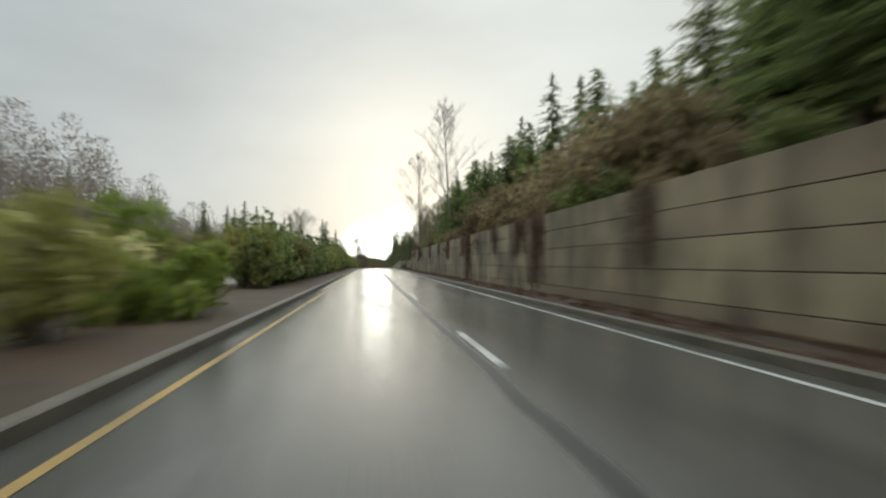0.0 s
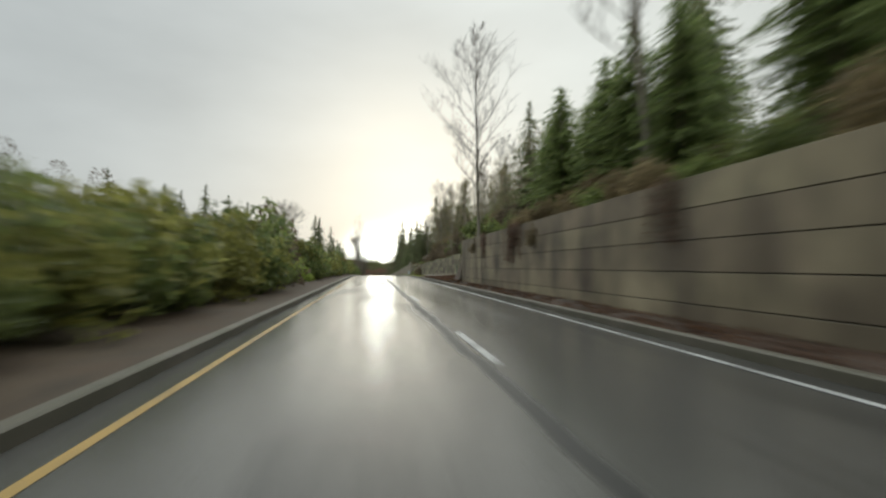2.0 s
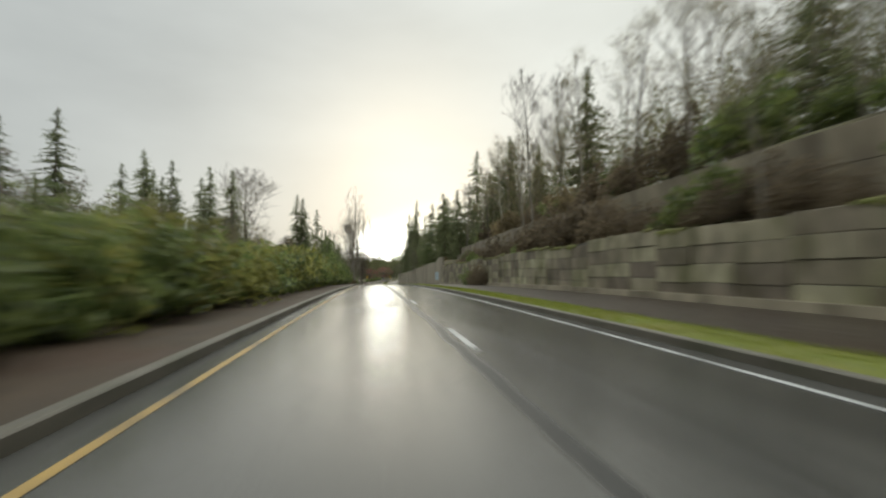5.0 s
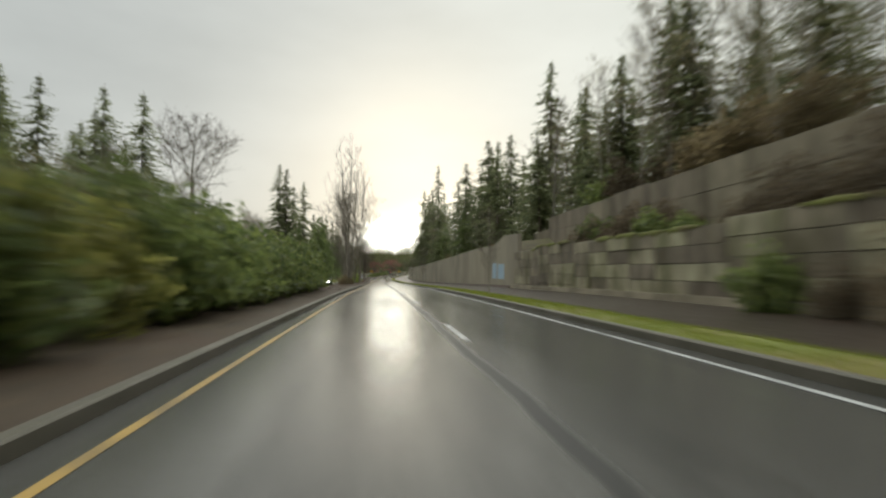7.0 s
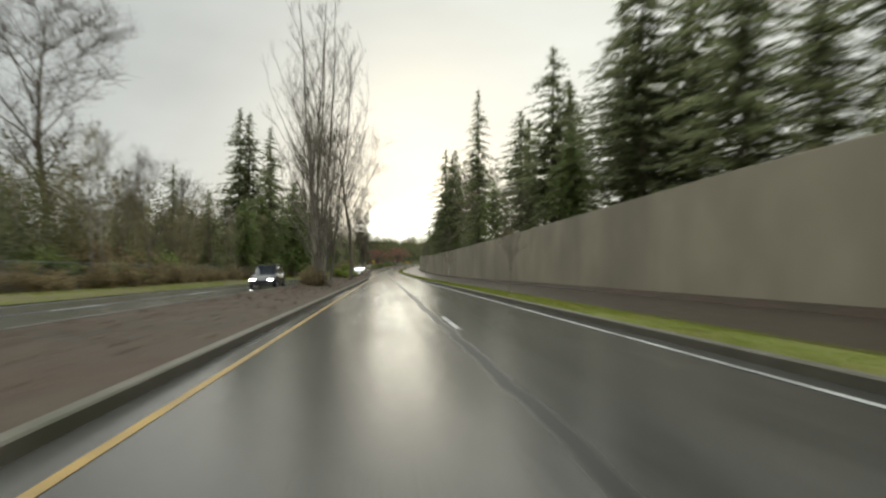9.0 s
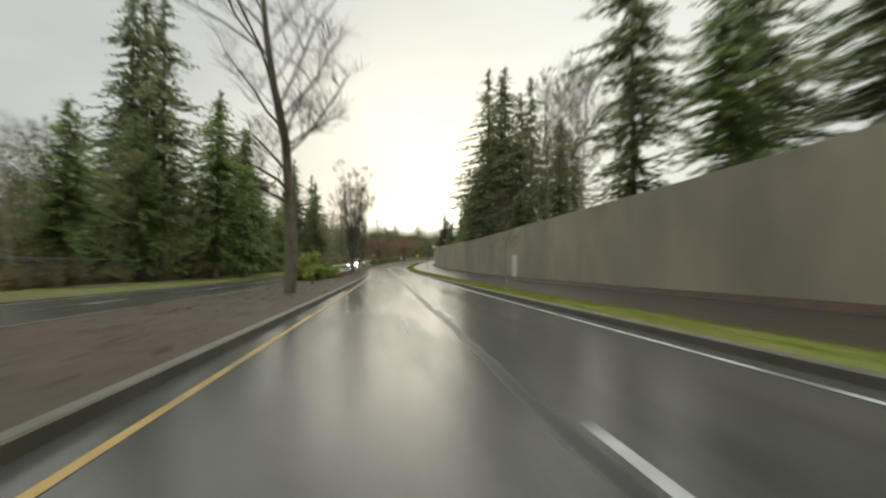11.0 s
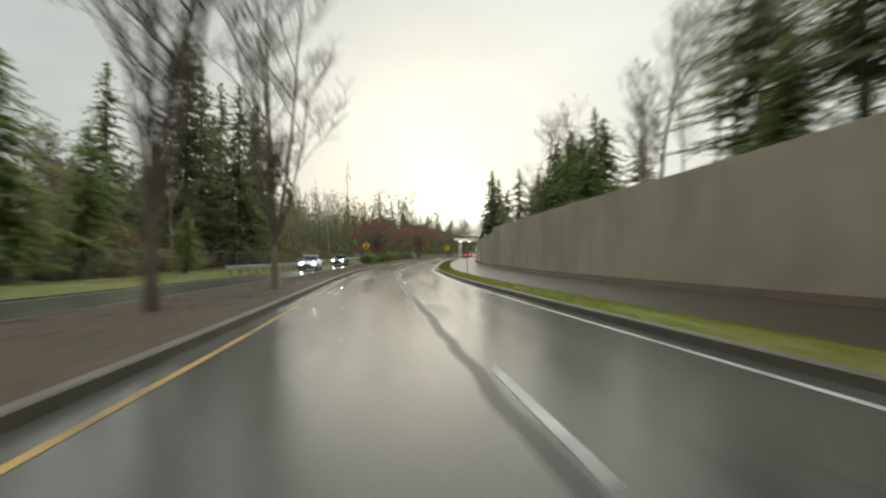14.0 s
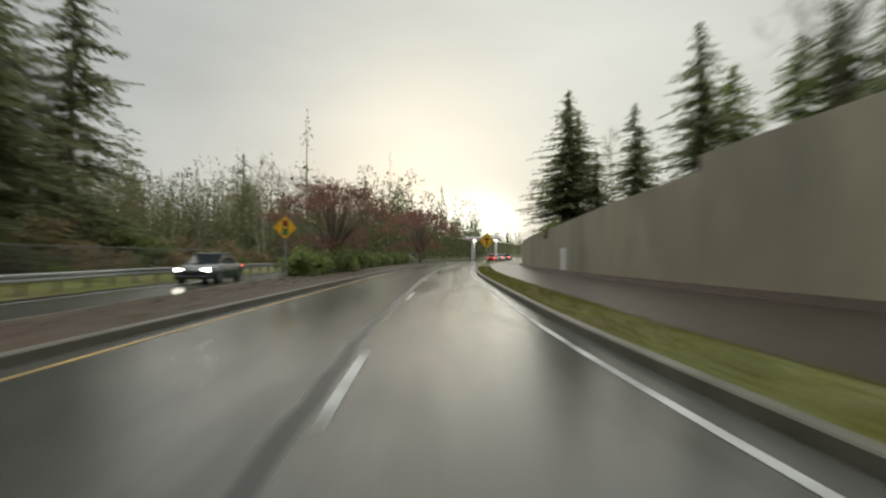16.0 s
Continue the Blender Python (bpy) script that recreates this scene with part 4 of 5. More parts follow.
poplar = bare_tree("poplar_tree", "leafless poplar clump with many upright stems", 14, 24, 17, 0.05, 0.30, 1.05, PALE_BARK, trunks=7, thick=0.0065, kids=(3, 5), fine=(3, 4), shape=0.85)
alder_a = bare_tree("alder_tree", "thin winter alder with a haze of olive buds", 15, 15, 19, 0.2, 0.26, 0.7, PALE_BARK, buds=BUDS, bud_count=2300, bud=(0.06, 0.15), thick=0.008, kids=(4, 6), fine=(2, 3))
alder_b = bare_tree("alder_tree", "thin winter alder with an ivy-green haze", 16, 13, 17, 0.12, 0.28, 0.6, BARK, buds=BUDS, bud_count=2500, bud=(0.06, 0.16), thick=0.009, kids=(4, 5), fine=(2, 3))
hedge_a = shrub("hedge_shrub", "dense evergreen hedge shrub on the median", 21, 3.8, 3.6, 2.7, RHODO, 1900, 0.27, 44, 0.2)
hedge_b = shrub("hedge_shrub", "dense hedge shrub with olive new leaves", 22, 3.6, 3.6, 2.7, OLIVE, 1900, 0.26, 40, 0.2)
bright_a = shrub("bright_shrub", "bright yellow-green low spreading shrub", 23, 3.2, 2.6, 1.8, BRIGHT, 2600, 0.19, 24)
brown_a = shrub("brown_shrub", "brown winter thicket of twiggy brush", 24, 3.6, 3.4, 2.8, BROWN, 1500, 0.22, 30)
bramble_a = shrub("bramble_thicket", "dark brown bramble thicket against the wall", 29, 3.6, 3.4, 2.8, BRAMBLE, 1500, 0.21, 26)
hedge_c = shrub("hedge_shrub", "hedge shrub with red-tinged new leaves", 30, 3.6, 3.2, 2.6, TINGED, 1800, 0.24, 30, 0.3)
dark_a = shrub("dark_shrub", "dark green broadleaf bush", 25, 3.4, 3.2, 2.6, RHODO, 1150, 0.29, 26)
cover_a = shrub("ground_cover", "low red-brown winter ground cover on the median", 33, 2.4, 2.2, 0.42, RUST, 420, 0.15, 22, 0.05, "ground cover")
vine_a = vine("vine", "rust-brown vine hanging down the panel wall", 27, 20, 3.0, 0.55)
vine_b = vine("vine", "thin brown vine trailing down the panel wall", 28, 9, 3.0, 0.34)
red_a = umbrella_tree("red_tree", "small spreading tree with a dome of dull red leaves", 26, 10.0, 7.4)
PROTOS = [bare_d, fir_a, fir_b, fir_c, cedar, bare_a, bare_b, bare_c, poplar, alder_a, alder_b, hedge_a, hedge_b, hedge_c, bramble_a, cover_a, bright_a, brown_a, dark_a, vine_a, vine_b, red_a]
R = random.Random(7)

# hedge on the median
y = 24.4
while y < 208:
    if not 76 < y < 88.5:
        for x, s in ((-5.2, 1.0), (-4.7, 0.82)):
            p = hedge_a if R.random() < (0.3 if s == 1.0 else 0.6) or y > 178 else hedge_b
            tagged(put(p, x + R.uniform(-0.2, 0.2), y + R.uniform(-0.4, 0.4), float(gz(y)) + 0.13, s * R.uniform(0.88, 1.1), tall=R.uniform(1.05, 1.25) * (0.84 if 92 < y < 150 else 1.12 if y < 36 else 0.93 if y < 80 else 1.0)), group="median hedge")
    y += 2.5
for yy, s, p in ((1.5, 0.72, hedge_b), (4.8, 0.78, hedge_b), (8.0, 0.74, hedge_b), (11.2, 1.15, bright_a), (13.6, 0.66, hedge_b)):
    tagged(put(p, -4.45, yy, float(gz(yy)) + 0.13, s, tall=1.2), group="median shrubs")
for yy, s in ((31.5, 0.72), (120.5, 0.7), (124, 0.74)):
    tagged(put(hedge_c, -4.5, yy, float(gz(yy)) + 0.13, s, tall=1.22), group="median hedge")
for yy, s, p in ((77.4, 1.25, hedge_a), (78.6, 1.15, bramble_a), (80.2, 1.45, bramble_a), (81.6, 1.2, bramble_a), (82.4, 1.15, bramble_a)):
    tagged(put(p, -5.7, yy, float(gz(yy)) + 0.13, s, tall=1.25), group="median shrubs")
tagged(put(bright_a, -5.2, 85.6, float(gz(85.6)) + 0.13, 1.05), group="median shrubs")
tagged(put(dark_a, 7.1, 89.3, None, 0.5), group="brush above the wall")
for yy in (-2, -6, -10, -14):
    tagged(put(hedge_b, -5.2, yy, float(gz(yy)) + 0.13, 0.9), group="median shrubs")
for x, yy, s, p in ((-6.0, 219.5, 1.0, bright_a), (-6.2, 307.0, 1.35, bright_a), (-6.6, 309.6, 1.2, bright_a), (-5.8, 317.3, 0.95, bright_a), (-6.9, 319.2, 0.75, dark_a),
                    (-7.9, 322.6, 1.15, brown_a), (-6, 262, 0.8, brown_a), (-4.8, 255.5, 0.6, brown_a), (-5.6, 259.5, 0.75, brown_a), (-6.2, 266, 0.8, dark_a)):
    tagged(put(p, x, yy, float(gz(yy)) + 0.13, s), group="median shrubs")

# trees in the median
for x, yy, s, p, tl in ((-4.6, 257, 0.95, poplar, 1.12), (-5.6, 264, 0.75, poplar, 1.0), (-4.2, 286.3, 0.9, bare_d, 1.0), (-5.1, 345, 1.2, bare_c, 1.05), (-4.4, 330.6, 1.05, bare_c, 1.0),
                        (-4.4, 353.4, 1.0, bare_c, 1.03)):
    tagged(put(p, x, yy, float(gz(yy)) + 0.12, s, tall=tl), group="median trees")

# above the panel wall
for x, yy, h in ((9.8, 66.9, 17.6), (7.9, 89, 16.6)):
    tagged(put(bare_b, x, yy, None, h / 17.0), group="trees above the wall")
for x, yy, s, p in ((15.4, 18, 0.62, fir_c), (13, 13, 0.75, cedar), (16, 24, 0.66, fir_c), (18.5, 33, 0.6, cedar), (19.7, 45, 0.8, cedar), (13, 50, 0.62, cedar), (18, 60, 0.75, cedar), (14, 63, 0.5, cedar),
                    (12.5, 69, 0.6, cedar), (16.8, 75, 0.72, fir_c), (13, 78, 0.52, cedar), (17, 84, 0.7, cedar), (22, 55, 0.8, fir_c), (12, 40, 0.45, cedar), (11, 52, 0.42, cedar), (11.5, 74, 0.5, cedar),
                    (24, 20, 0.8, fir_c), (22, 8, 0.9, fir_a), (15, 3, 0.7, cedar), (17, -8, 0.8, cedar), (24, 70, 0.7, fir_a), (24, 85, 0.7, fir_a), (12.6, 85, 0.5, cedar), (14.5, 92, 0.6, cedar)):
    tagged(put(p, x, yy, None, s * R.uniform(0.92, 1.08)), group="trees above the wall")
for x, yy, s in ((14, 13, 0.68), (16, 15.5, 0.75), (14.5, 17.5, 0.6), (17.5, 19, 0.72), (12.6, 10.5, 0.62), (15.5, 10.5, 0.8), (19, 22, 0.7)):
    tagged(put(cedar, x, yy, None, s), group="trees above the wall")
for yy in np.arange(2, 94, 2.9):
    tagged(put(cedar, R.uniform(14, 22), float(yy) + R.uniform(-1, 1), None, R.uniform(0.4, 0.62)), group="trees above the wall")
for yy in np.arange(-6, 88, 2.7):
    far_in = 20 < yy < 50
    tagged(put(brown_a if R.random() < (0.85 if far_in else 0.5) else dark_a, R.uniform(8.2, 9.6), float(yy), None, R.uniform(0.5, 0.8) * (1.15 if far_in else 0.9)), group="brush above the wall")
    if R.random() < 0.7:
        tagged(put(brown_a, R.uniform(10.5, 13.5), float(yy), None, R.uniform(0.7, 1.05)), group="brush above the wall")
for yy, wide, ln, p in ((12.5, 1.0, 0.7, vine_b), (20.7, 1.0, 1.0, vine_a), (23.3, 0.9, 0.55, vine_a), (28.5, 1.0, 0.5, vine_b), (36, 0.9, 1.0, vine_a), (38.5, 1.1, 0.5, vine_b), (46, 1.2, 0.6, vine_b),
                        (52, 1.0, 0.4, vine_b), (60, 1.0, 0.5, vine_b), (73, 1.3, 0.6, vine_a), (80, 1.0, 0.5, vine_b)):
    m = Matrix.Translation((6.49, yy, float(gz(yy)) + 3.12 - 3.0 * ln)) @ Matrix.Rotation(math.pi / 2, 4, "Z") @ Matrix.Diagonal((wide, 1, ln, 1))
    tagged(copy_thing(p, m), group="vines on the wall")
for yy in np.arange(19, 49, 2.2):
    tagged(put(brown_a, 10.8 + R.uniform(-0.8, 1.8), float(yy), None, R.uniform(1.4, 2.0)), group="brush above the wall")
for x, yy, s in ((11.0, 52, 0.5), (10.8, 56.5, 0.55), (12.0, 61, 0.6), (10.6, 66, 0.45), (11.5, 71, 0.55), (11.0, 79, 0.5), (12.5, 83, 0.6)):
    tagged(put(cedar, x, yy, None, s), group="trees above the wall")
# brush that hangs over the wall's edge
for yy in (33, 46, 70, 83):
    tagged(put(brown_a, 6.75, yy, float(gz(yy)) + 2.1, 0.42, tall=1.1), group="brush above the wall")

# hillside above the block wall
for yy in np.arange(100, 214, 3.1):
    if yy < 150 or (yy < 203 and R.random() < 0.85):
        tagged(put(bramble_a if R.random() < 0.7 else dark_a, 13.5 + R.uniform(-0.5, 0.8), float(yy), None, R.uniform(0.8, 1.2) * (0.6 if R.random() < 0.4 else 1)), group="brush between the walls")
    tagged(put(R.choice((brown_a, bramble_a, bramble_a, dark_a)), 17.6 + R.uniform(-0.6, 2.5), float(yy), None, R.uniform(0.9, 1.7)), group="brush above the upper wall")
for yy in np.arange(96, 226, 2.6):
    for x0 in (17.8, 22.5):
        if R.random() < 0.7:
            p = R.choice((alder_a, alder_a, alder_b, alder_b, bare_b, fir_c if x0 > 18 else alder_a))
            tagged(put(p, x0 + R.uniform(-1.8, 2.2), float(yy) + R.uniform(-1.2, 1.2), None, R.uniform(0.7, 1.0) * (0.72 if yy < 140 else 0.95)), group="hillside wood")
tagged(put(fir_a, 16.6, 104.5, None, 0.5), group="hillside wood")
tagged(put(bare_b, 19.0, 126, None, 0.78), group="hillside wood")
tagged(put(alder_a, 13.0, 137, None, 0.62), group="hillside wood")

for yy in np.concatenate([np.arange(97, 109, 1.9), np.arange(119, 172, 2.5), np.arange(187, 203, 2.6)]):
    if R.random() < 0.8:
        tagged(put(bramble_a if R.random() < 0.75 else dark_a, 14.1 + R.uniform(-0.5, 0.4), float(yy) + R.uniform(-0.8, 0.8), None, R.uniform(0.7, 1.5), tall=R.uniform(0.9, 1.35)), group="brush between the walls")

for x, yy, s, p in ((10.7, 181.6, 0.75, dark_a), (10.8, 177.4, 0.8, bramble_a), (10.9, 174.6, 0.65, bramble_a), (10.9, 179.6, 0.5, bramble_a)):
    tagged(put(p, x, yy, float(gz(yy)) + 0.14, s, tall=1.3), group="brush against the block wall")
spots = [(R.uniform(19, 28), R.uniform(96, 216), R.uniform(4.5, 8.5)) for k in range(170)]
woods("hillside_brush", "olive-brown underwood on the slope above the walls", 14, spots, 0.12, NEEDLE, FAR_WOOD, 300)

# firs behind the smooth wall
def fir_stand(rows):
    """Firs behind the wall. rows: x, y and the height of the top."""
    for x, yy, top in rows:
        p = fir_a if top > 23 else R.choice((fir_c, fir_b, fir_a))
        z = float(land(x, yy))
        proto_h = {fir_a.name: 26, fir_b.name: 28, fir_c.name: 17}[p.name]
        s = (top - z) / proto_h
        wide = 0.7 if (x, yy) == (13.2, 290) else min(1.45, max(1.0, 0.85 / s))
        tagged(put(p, x, yy, z, s * wide, tall=1 / wide), group="firs behind the wall")


def plant(proto, group, rows):
    """Copies of one kind. rows: x, y, scale."""
    for x, yy, s in rows:
        tagged(put(proto, x, yy, None, s), group=group)


fir_stand(((13.2, 290, 28.6), (20.4, 290, 24.6), (13.5, 334, 29.2), (16.5, 340, 30.5), (16, 346, 25), (20, 336, 29), (15, 322, 22), (14.3, 327, 27), (29, 344, 22),
           (18, 228, 17), (15, 236, 21), (22, 240, 21)))
fir_stand(((16, 247, 24), (18, 254, 24), (15, 262, 23.5), (19, 269, 23), (16, 277, 22), (23, 280, 25), (25, 260, 24), (15, 354, 16.5), (15.6, 349.5, 20),
           (16, 221, 18), (21, 216, 20), (16.0, 428, 18.2), (17.8, 316.5, 18)))
fir_stand(((17.6, 430, 17.0), (21, 415, 15.6), (23.6, 430, 15.5), (16, 407, 14.9), (16, 414.7, 13), (17.5, 425, 12), (19.4, 247, 25), (22.6, 225, 25), (21.6, 214, 24),
           (25, 233, 27), (25, 408, 14), (28, 395, 17)))
plant(bare_b, "trees behind the wall", ((14.5, 310, 0.85), (15.8, 305.5, 0.8), (17.5, 313, 0.85), (17, 301, 0.8), (14.5, 301, 0.75), (14.4, 363, 0.5), (15.6, 367, 0.46), (14, 352, 0.5), (15.2, 357.5, 0.6),))
plant(fir_c, "trees behind the wall", ((14.6, 307, 0.42), (16.2, 428.5, 0.74), (20.4, 390, 0.72),))
plant(alder_a, "trees behind the wall", ((19.5, 308, 0.7), (17, 400, 0.5), (15.5, 361, 0.62), (17.2, 370, 0.52), (17, 420, 0.5),))
plant(alder_b, "trees behind the wall", ((15, 314, 0.9), (16.5, 317.5, 0.9), (17.2, 313, 1.0), (18.8, 316, 1.0), (14.4, 317, 0.8), (20, 422, 0.5),))
plant(fir_a, "trees behind the wall", ((20.5, 201, 0.6), (22.5, 207, 0.62),))
plant(cedar, "trees behind the wall", ((13.5, 318, 0.3), (14, 283, 0.6), (13.2, 252, 0.5), (12.7, 341, 0.62), (13.2, 350, 0.35), (17.2, 382, 0.52), (17.6, 385, 0.6), (17.0, 388, 0.62), (18.2, 391, 0.7),
      (17.2, 394, 0.66), (18.6, 397, 0.62), (17.6, 400, 0.5), (18.8, 403.5, 0.5), (20, 386, 0.7), (20.5, 395, 0.66), (21.5, 401, 0.55), (19, 409, 0.55),))
plant(bare_a, "trees behind the wall", ((16, 357, 0.55), (19, 390, 0.6), (16, 395, 0.55), (16.2, 365.5, 0.56), (15.2, 397.5, 0.38),))
plant(fir_b, "trees behind the wall", ((21.7, 235, 0.86),))
for yy in np.arange(222, 424, 4.2):
    tagged(put(R.choice((dark_a, brown_a, dark_a)), R.uniform(13.2, 15), float(yy), None, R.uniform(0.5, 0.85)), group="brush behind the wall")

for x, yy, s in ((13.2, 97, 0.8), (14.6, 100, 1.0), (16.2, 102, 1.2), (17.5, 99, 1.2), (16.8, 106, 1.2), (18.5, 103, 1.3), (19.5, 108, 1.3), (13, 103, 0.6), (20, 97, 1.3), (18, 111, 1.1), (17.2, 114, 1.0)):
    tagged(put(bramble_a if s > 0.9 else dark_a, x, yy, None, s), group="brush on the leaf bank")

# saplings in the grass strip
for x, yy, s in ((5.65, 195.5, 0.27), (5.65, 239, 0.3), (5.65, 262, 0.28), (5.6, 287, 0.28), (5.65, 337, 0.26), (4.9, 372, 0.24)):
    tagged(put(bare_b, x, yy, float(gz(yy)) + 0.12, s), group="saplings", label="thin young leafless street tree")

# woods beyond the oncoming road
plant(bare_d, "woods beyond the road", ((-33.0, 273, 1.45),))
plant(fir_a, "woods beyond the road", ((-26, 324, 1.25), (-56, 366, 1.05), (-26.5, 407, 1.05), (-34.8, 400, 0.92), (-20.5, 410, 0.85), (-23.3, 423, 1.02), (-31, 426, 0.95), (-34.5, 240, 0.98), (-30.2, 241, 0.97),
      (-42, 240, 1.0), (-37.5, 244, 0.9), (-27, 229, 0.62), (-33, 232, 0.72), (-40, 229, 0.78), (-45, 238, 0.9), (-44, 232, 0.9), (-47, 257, 0.9), (-30.8, 365, 1.29), (-23.4, 393.3, 1.0), (-18.6, 396, 0.8), (-45.3, 204, 0.95), (-50, 199, 0.85), (-49.2, 243.6, 1.1), (-21.5, 348, 0.85),))
plant(fir_b, "woods beyond the road", ((-28.2, 325.5, 1.2), (-19.5, 312, 0.95), (-27.5, 419, 1.0),))
plant(fir_c, "woods beyond the road", ((-24, 293, 0.75), (-32.5, 246, 0.8), (-25, 246, 0.6), (-50, 222, 0.75),))
plant(cedar, "woods beyond the road", ((-15.8, 325, 1.15), (-16.5, 317, 1.2), (-19, 334, 1.1), (-18, 341, 0.9), (-20, 308, 0.95), (-21, 300, 0.85), (-28.5, 236, 0.6), (-17.5, 352, 0.74), (-18.5, 360, 0.78), (-19, 368, 0.66), (-15.7, 374.6, 0.35),))
for yy in np.arange(205, 452, 5.0):
    for x0 in (-22, -27):
        if R.random() < 0.8:
            p = R.choice((alder_a, alder_b, alder_b, bare_a, alder_b, alder_b, alder_a, bare_b))
            tagged(put(p, x0 + float(cx(yy)) * (yy > 405) + R.uniform(-2.2, 2.2), float(yy) + R.uniform(-1.6, 1.6), None, R.uniform(0.55, 0.85) * (0.8 if p is bare_a else 1)), group="woods beyond the road")
for yy in np.arange(226, 445, 2.4):
    tagged(put(R.choice((brown_a, brown_a, dark_a)), -24.5 + float(cx(yy)) * (yy > 405) + R.uniform(-2, 2), float(yy), None, R.uniform(1.1, 2.0)), group="brush beyond the road")
    tagged(put(R.choice((brown_a, brown_a, dark_a)), -20.0 + float(cx(yy)) * (yy > 405) + R.uniform(-1, 1), float(yy), None, R.uniform(0.6, 1.05)), group="brush beyond the road")
spots = [(R.uniform(-66, -29), R.uniform(200, 470), R.uniform(8, 15)) for k in range(420)] + [(R.uniform(-31, -23.5), R.uniform(206, 455), R.uniform(6, 11)) for k in range(190)]
woods("mixed_woods", "dense mixed winter woods beyond the oncoming road", 5, spots, 0.22, NEEDLE, FAR_WOOD, 460)
spots = [(R.uniform(-85, -36), R.uniform(20, 215), R.uniform(8, 14)) for k in range(620)]
woods("winter_woods", "dense grey-brown leafless woods on the far bank", 6, spots, 0.08, NEEDLE, GREY_WOOD, 420)
for yy in np.arange(120, 215, 8):
    tagged(put(R.choice((fir_c, fir_c, fir_a)), R.uniform(-34, -46), float(yy), None, R.uniform(0.5, 0.72)), group="far winter wood")

# beyond the bend
for x, yy, s in ((-4.2, 424, 1.0), (4.6, 462, 1.15)):
    tagged(put(red_a, x, yy, float(gz(yy)) + 0.1, s, 0.2), group="red trees")
for yy in np.arange(413, 462, 2.4):
    tagged(put(dark_a, float(near_edge(yy)) + 0.9 - 1.63 + R.uniform(-0.3, 0.3), float(yy), float(gz(yy)) + 0.1, R.uniform(0.7, 0.95)), group="low median hedge")
for x, yy, s, p in ((-36, 520, 1.0, fir_a), (-27, 520, 1.0, bare_a), (-19.5, 522, 1.0, bare_a), (-6, 522, 0.85, fir_a), (-2, 540, 0.8, fir_a), (3, 545, 0.75, fir_c), (7, 560, 0.9, fir_c), (-12, 530, 0.8, fir_c), (11, 575, 0.9, fir_c), (15, 590, 0.9, fir_c)):
    tagged(put(p, x, yy, None, s), group="distant trees")
spots = []
for k in range(380):
    yy = R.uniform(492, 585)
    spots.append((float(cx(yy)) - R.uniform(15, 85), yy, R.uniform(11, 17) if R.random() < 0.7 else R.uniform(16, 20.5)))
woods("bend_woods", "dark mixed woods on the outside of the bend", 13, spots, 0.6, NEEDLE, FAR_WOOD, 260)
spots = []
for k in range(1500):
    yy = R.uniform(462, 960)
    x = float(cx(yy)) - R.uniform(15, 170) if R.random() < 0.66 else float(cx(yy)) + R.uniform(30, 170)
    spots.append((x, yy, R.uniform(7, 13) if R.random() < 0.6 else R.uniform(13, 23)))
woods("hill_woods", "dark wooded hills far beyond the bend", 7, spots, 0.62, NEEDLE, FAR_WOOD, 95)
spots = [(R.uniform(26, 62), R.uniform(100, 285), R.uniform(8, 13)) for k in range(190)]
woods("hillside_woods", "winter woods deep behind the retaining walls", 8, spots, 0.3, NEEDLE, FAR_WOOD, 330)
# low growth round the last median shrubs
for x, yy, s in ((-8.3, 326.4, 0.95), (-8.6, 318.5, 1.0)):
    tagged(put(brown_a, x, yy, float(gz(yy)) + 0.13, s), group="median shrubs")
for k in range(34):
    yy = R.uniform(311, 337)
    tagged(put(cover_a, R.uniform(-8.9, -5.0), yy, float(gz(yy)) + 0.12, R.uniform(0.7, 1.15)), group="median ground cover")

for p in PROTOS:
    drop(p)


